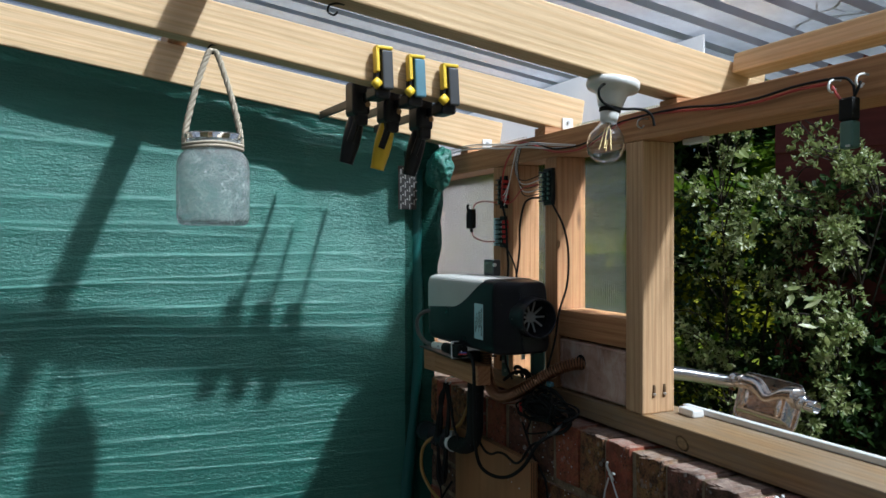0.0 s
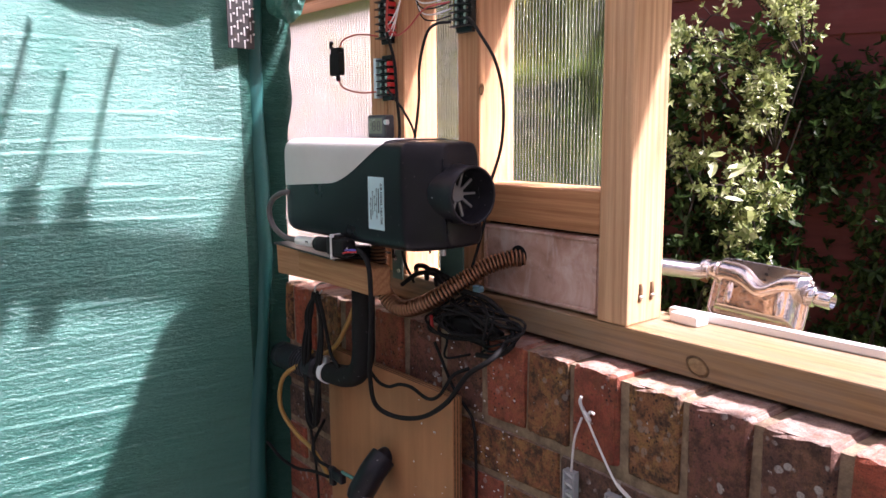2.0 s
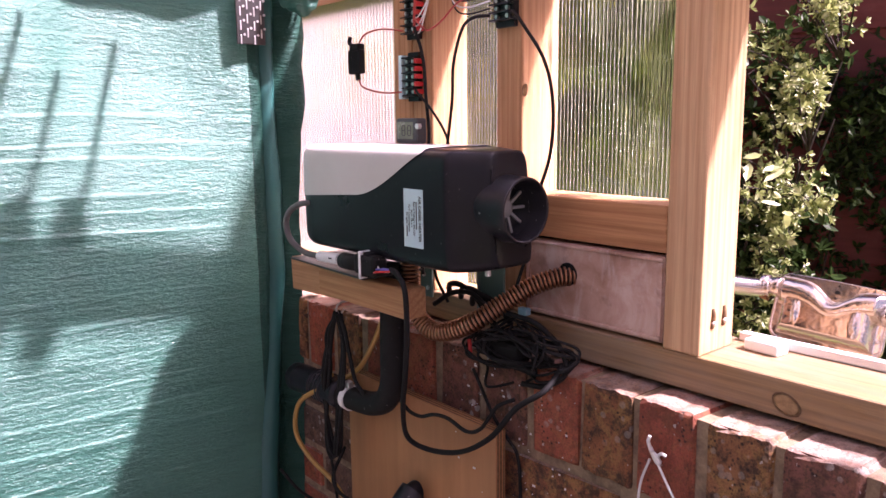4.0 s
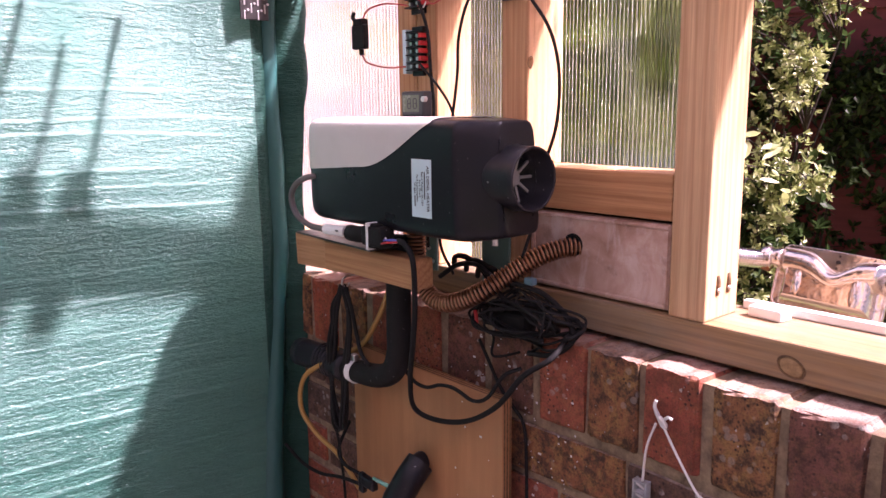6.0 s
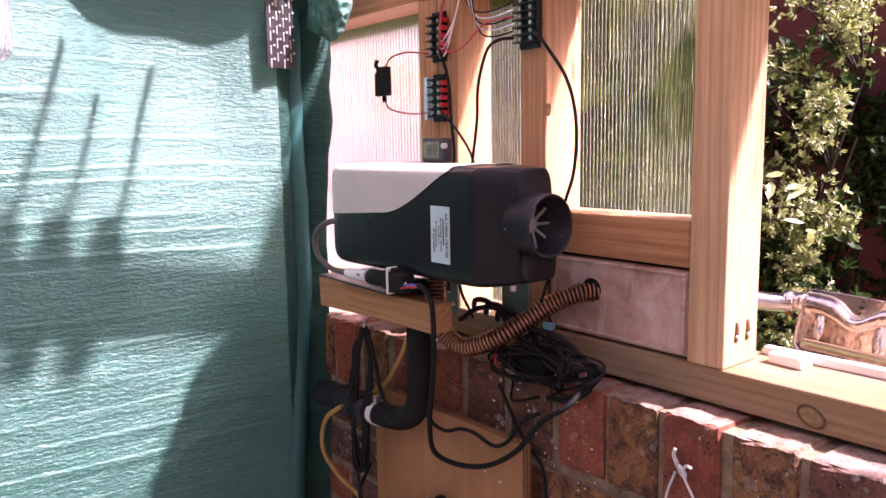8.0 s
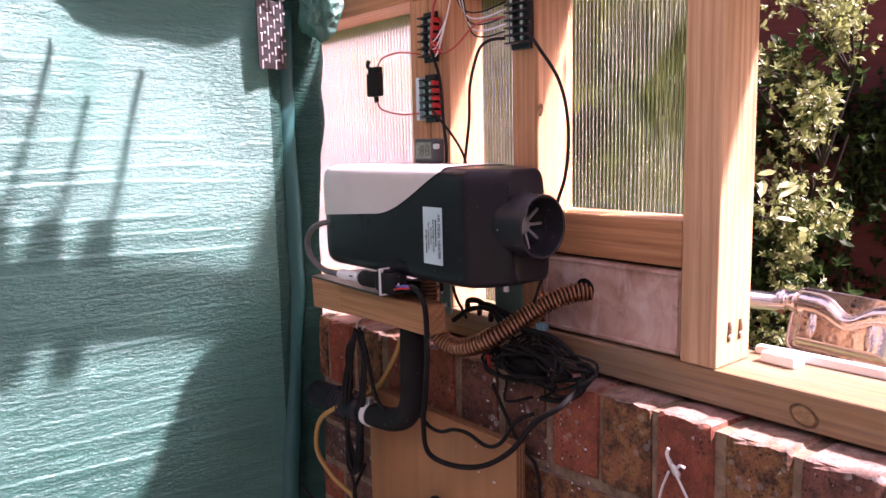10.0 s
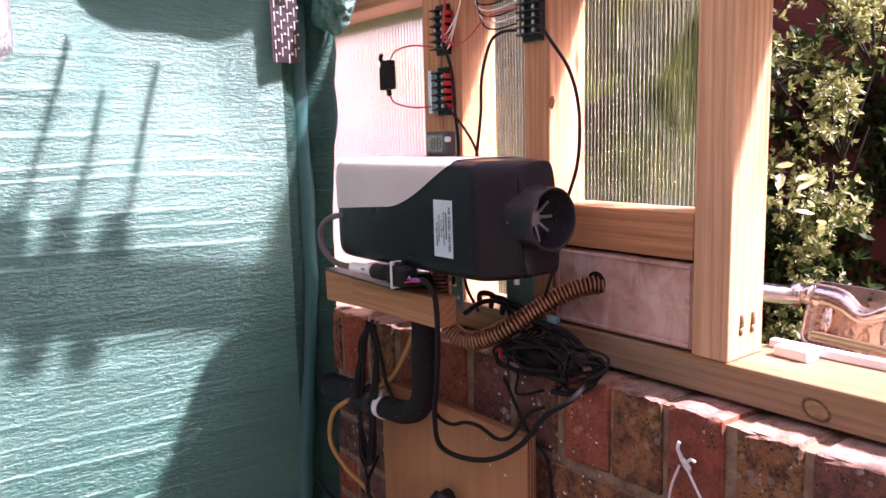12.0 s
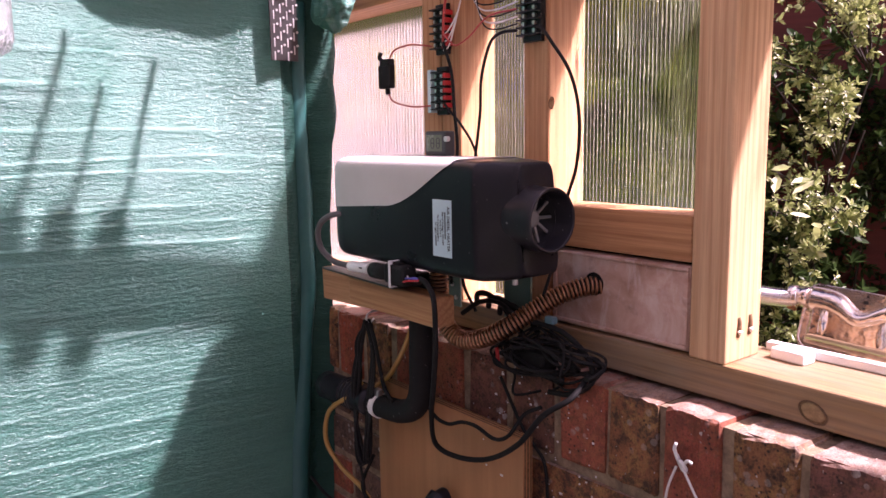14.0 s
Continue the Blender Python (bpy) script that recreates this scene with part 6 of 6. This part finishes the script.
def star(bm, r, p, axis, size):
    """A whorl of narrow leaves round a twig tip."""
    side = axis.cross(Vector((r.gauss(0, 1), r.gauss(0, 1), r.gauss(0, 1)))).normalized()
    other = axis.cross(side)
    n = r.randint(6, 9)
    for i in range(n):
        t = 2 * math.pi * (i + r.uniform(-0.3, 0.3)) / n
        open_ = r.uniform(0.5, 1.35)
        d = (axis * math.cos(open_) + (side * math.cos(t) + other * math.sin(t)) * math.sin(open_)).normalized()
        k = size * r.uniform(0.7, 1.25)
        leaf_at(bm, p + axis * r.uniform(-0.006, 0.004), d, (axis + Vector((r.gauss(0, 0.3), r.gauss(0, 0.3), 0.4))).normalized(), k, k * r.uniform(0.34, 0.46))


def branching_shrub(name, label, seed, base, ends, material, bark):
    """Arching branches from main stems to the given ends, with leaf whorls on short side twigs."""
    r = random.Random(seed)
    t = thing(name, label, "shrub")
    stems, leaves = bmesh.new(), bmesh.new()
    b = Vector(base)
    mains = []
    for i in range(8):
        q = b + Vector((r.uniform(-0.05, 0.2), -0.42 + 0.11 * i + r.uniform(-0.05, 0.05), r.uniform(1.2, 1.6)))
        path = smooth_path([b, b.lerp(q, 0.45) + Vector((r.uniform(-0.05, 0.05), r.uniform(-0.05, 0.05), 0)), q], 8)
        tube(path, 0.01, 6, 1, stems, smooth=False, radii=lambda u: 0.010 - 0.007 * u)
        mains += path[4:]
    for e in ends:
        e = Vector(e)
        below = [q for q in mains if q.z < e.z - 0.08] or mains[:1]
        start = min(below, key=lambda q: (q - e).length)
        bow = start.lerp(e, 0.5) + Vector((r.uniform(-0.04, 0.02), r.uniform(-0.04, 0.04), r.uniform(0.02, 0.09)))
        path = smooth_path([start, bow, e], 12)
        tube(path, 0.002, 5, 1, stems, smooth=False, radii=lambda u: 0.0030 - 0.0020 * u)
        run = 0.0
        for p, q in zip(path[4:], path[5:]):
            run += (q - p).length
            if run < 0.016:
                continue
            run = 0.0
            d = (q - p).normalized()
            for _ in range(r.choice((1, 1, 2))):
                out = (d * 0.5 + Vector((r.gauss(0, 1), r.gauss(0, 1), r.gauss(0.3, 0.8))).normalized()).normalized()
                tip = q + out * r.uniform(0.012, 0.045)
                tube([q, tip], 0.0009, 4, 1, stems, smooth=False)
                star(leaves, r, tip, out, r.uniform(0.013, 0.021))
        star(leaves, r, e, (path[-1] - path[-2]).normalized(), 0.024)
    part("stem", stems, bark, t, "thin brown stems")
    part("foliage", leaves, material, t)["kind"] = "stuff"
    return t


rb = random.Random(11)
ends = []
for i in range(190):
    y = rb.uniform(0.36, 1.08)
    x = 0.93 + rb.gauss(0, 0.09) - 0.10 * (y - 0.4)
    z = rb.uniform(0.80, 1.78)
    if noise.noise(Vector((y * 4.2 + 7.0, z * 4.2, 1.0))) < 0.03:
        continue
    ends.append((x, y, z))
for y, z in ((0.25, 1.60), (0.28, 1.63), (0.30, 1.47), (0.31, 1.45), (0.34, 1.40), (0.27, 1.19), (0.30, 1.21), (0.33, 1.14), (0.30, 1.02), (0.62, 1.84), (0.55, 1.92), (0.72, 1.88), (0.48, 1.82), (0.40, 1.72)):
    for k in range(2):
        ends.append((0.90 + rb.uniform(-0.04, 0.04), y + rb.uniform(-0.02, 0.02), z + rb.uniform(-0.03, 0.03)))
lit_shrub = branching_shrub("garden_shrub", "sunlit garden shrub with small glossy green leaves", 5, (1.0, 0.72, 0.0), ends, LEAF, BARK)
# dark leaves paint the shade between the lit branches
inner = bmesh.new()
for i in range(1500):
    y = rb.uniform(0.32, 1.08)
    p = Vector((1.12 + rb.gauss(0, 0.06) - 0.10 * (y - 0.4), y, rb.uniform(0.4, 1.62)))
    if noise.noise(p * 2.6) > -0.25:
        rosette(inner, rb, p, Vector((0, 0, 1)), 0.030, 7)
part("inner_foliage", inner, LEAF_SHADED, lit_shrub, "darker leaves deep inside the shrub")["kind"] = "stuff"

# shrub by the shed: its shade is also in the darkened leaves
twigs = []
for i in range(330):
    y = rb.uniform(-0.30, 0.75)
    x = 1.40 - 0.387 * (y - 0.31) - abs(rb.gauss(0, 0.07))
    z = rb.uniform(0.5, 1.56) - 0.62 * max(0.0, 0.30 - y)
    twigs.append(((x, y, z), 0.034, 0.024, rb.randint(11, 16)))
shrub("garden_shrub", "shaded green shrub growing against the red shed", 6, (1.2, 0.4, 0.0), twigs, LEAF_SHADED, BARK)
rl = random.Random(14)
bm = bmesh.new()
for p in ((0.86, 0.36, 1.30), (0.84, 0.55, 1.48), (0.85, 0.33, 1.20), (0.9, 0.62, 1.70)):
    for i in range(4):
        d = Vector((rl.uniform(-1, 0.3), rl.uniform(-1, 1), rl.uniform(-0.8, 0.3))).normalized()
        leaf_at(bm, Vector(p) + Vector((rl.uniform(-1, 1), rl.uniform(-1, 1), rl.uniform(-1, 1))) * 0.035, d, Vector((-0.4, -0.3, 0.85)).normalized(), rl.uniform(0.038, 0.056), rl.uniform(0.018, 0.025))
part("large_leaf", bm, LEAF, bpy.data.objects["garden_shrub"], "larger glossy leaves")["kind"] = "stuff"


def hedge(name, label, seed, x0, x1, y0, y1, z1, n, size, material=LEAF_HEDGE, layers=0.0):
    r = random.Random(seed)
    bm = bmesh.new()
    for i in range(n):
        x, y = r.uniform(x0, x1), r.uniform(y0, y1)
        top = z1 * (0.8 + 0.28 * noise.noise(Vector((x * 1.1, y * 1.1, seed))))
        z = top * (1 - r.random() ** (1.2 if layers else 2) * 0.95)
        if layers and noise.noise(Vector((x * 0.5, seed, z * layers))) < 0.02:
            continue
        d = Vector((r.gauss(0, 1), r.gauss(0, 1), r.gauss(0, 0.6))).normalized()
        leaf_at(bm, Vector((x, y, z)), d, Vector((r.gauss(0, 0.4), r.gauss(0, 0.4), 1)).normalized(), size * r.uniform(0.6, 1.3), size * r.uniform(0.4, 0.7))
    o = part(name, bm, material)
    tagged(o, label, "hedge", kind="stuff")


hedge("hedge", "tall green garden hedge beyond the lawn", 3, -1.0, 8.0, 3.3, 3.7, 3.4, 30000, 0.11, LEAF_HEDGE, 4.5)
# added dark layer: paints the shade seen through the hedge's gaps
hedge("hedge", "dark green hedge behind the sunlit one", 4, -1.0, 8.0, 3.75, 4.4, 3.6, 30000, 0.17, LEAF_SHADED)
# added out of view: keeps pale sky out of the panel ribs
hedge("hedge", "green hedge closing the far side of the garden", 9, 7.6, 8.2, -6.0, 3.8, 2.9, 14000, 0.16, LEAF_HEDGE)
hedge("hedge", "sunlit yellow-green bushes in front of the hedge", 8, 0.9, 4.2, 2.1, 2.6, 2.2, 24000, 0.075, LEAF_BUSH, 6.5)

# ---- twigs on the roof and pale flecks on the bricks ----
rg = random.Random(31)


def roof_top(x):
    return rafter_bottom(x) + RAFTER_H + 0.089


for x, y, length, turn in ((0.18, -0.28, 0.13, 1.3), (0.26, -0.36, 0.15, 1.9), (0.30, -0.30, 0.12, 0.8)):
    t = bmesh.new()
    d = Vector((math.cos(turn), math.sin(turn), -ROOF_SLOPE * math.cos(turn)))
    line = [Vector((x, y, roof_top(x))) + d * length * k / 5 + Vector((rg.uniform(-0.006, 0.006), rg.uniform(-0.006, 0.006), rg.uniform(0, 0.004))) for k in range(6)]
    tube(line, 0.0022, 6, 4, t)
    for k in (1, 2, 3, 4):
        side = Vector((rg.uniform(-1, 1), rg.uniform(-1, 1), 0.05)).normalized()
        tube([line[k], line[k] + side * rg.uniform(0.02, 0.05)], 0.0013, 5, 3, t)
    ob = part("twig", t, BARK, smooth=True)
    tagged(ob, "dry dark twig lying on the clear roof sheet", "twig", "twigs on the roof")

fl = bmesh.new()
for i in range(130):
    y, z = rg.uniform(0.13, 0.34), rg.uniform(0.72, 1.06)
    face = face_x(y) - 0.004
    if y > 0.232 and z < 0.984:
        if rg.random() < 0.8:
            continue
        face = -0.0985
    k = rg.choice((0.0010, 0.0012, 0.0016, 0.0026))
    box(0.0008, k * rg.uniform(0.6, 2.0), k, 0, at=(face, y, z), bm=fl)
tagged(part("fleck", fl, CLEAR_WIRE), "pale dust flecks and web scraps on bricks", "dust", kind="stuff")
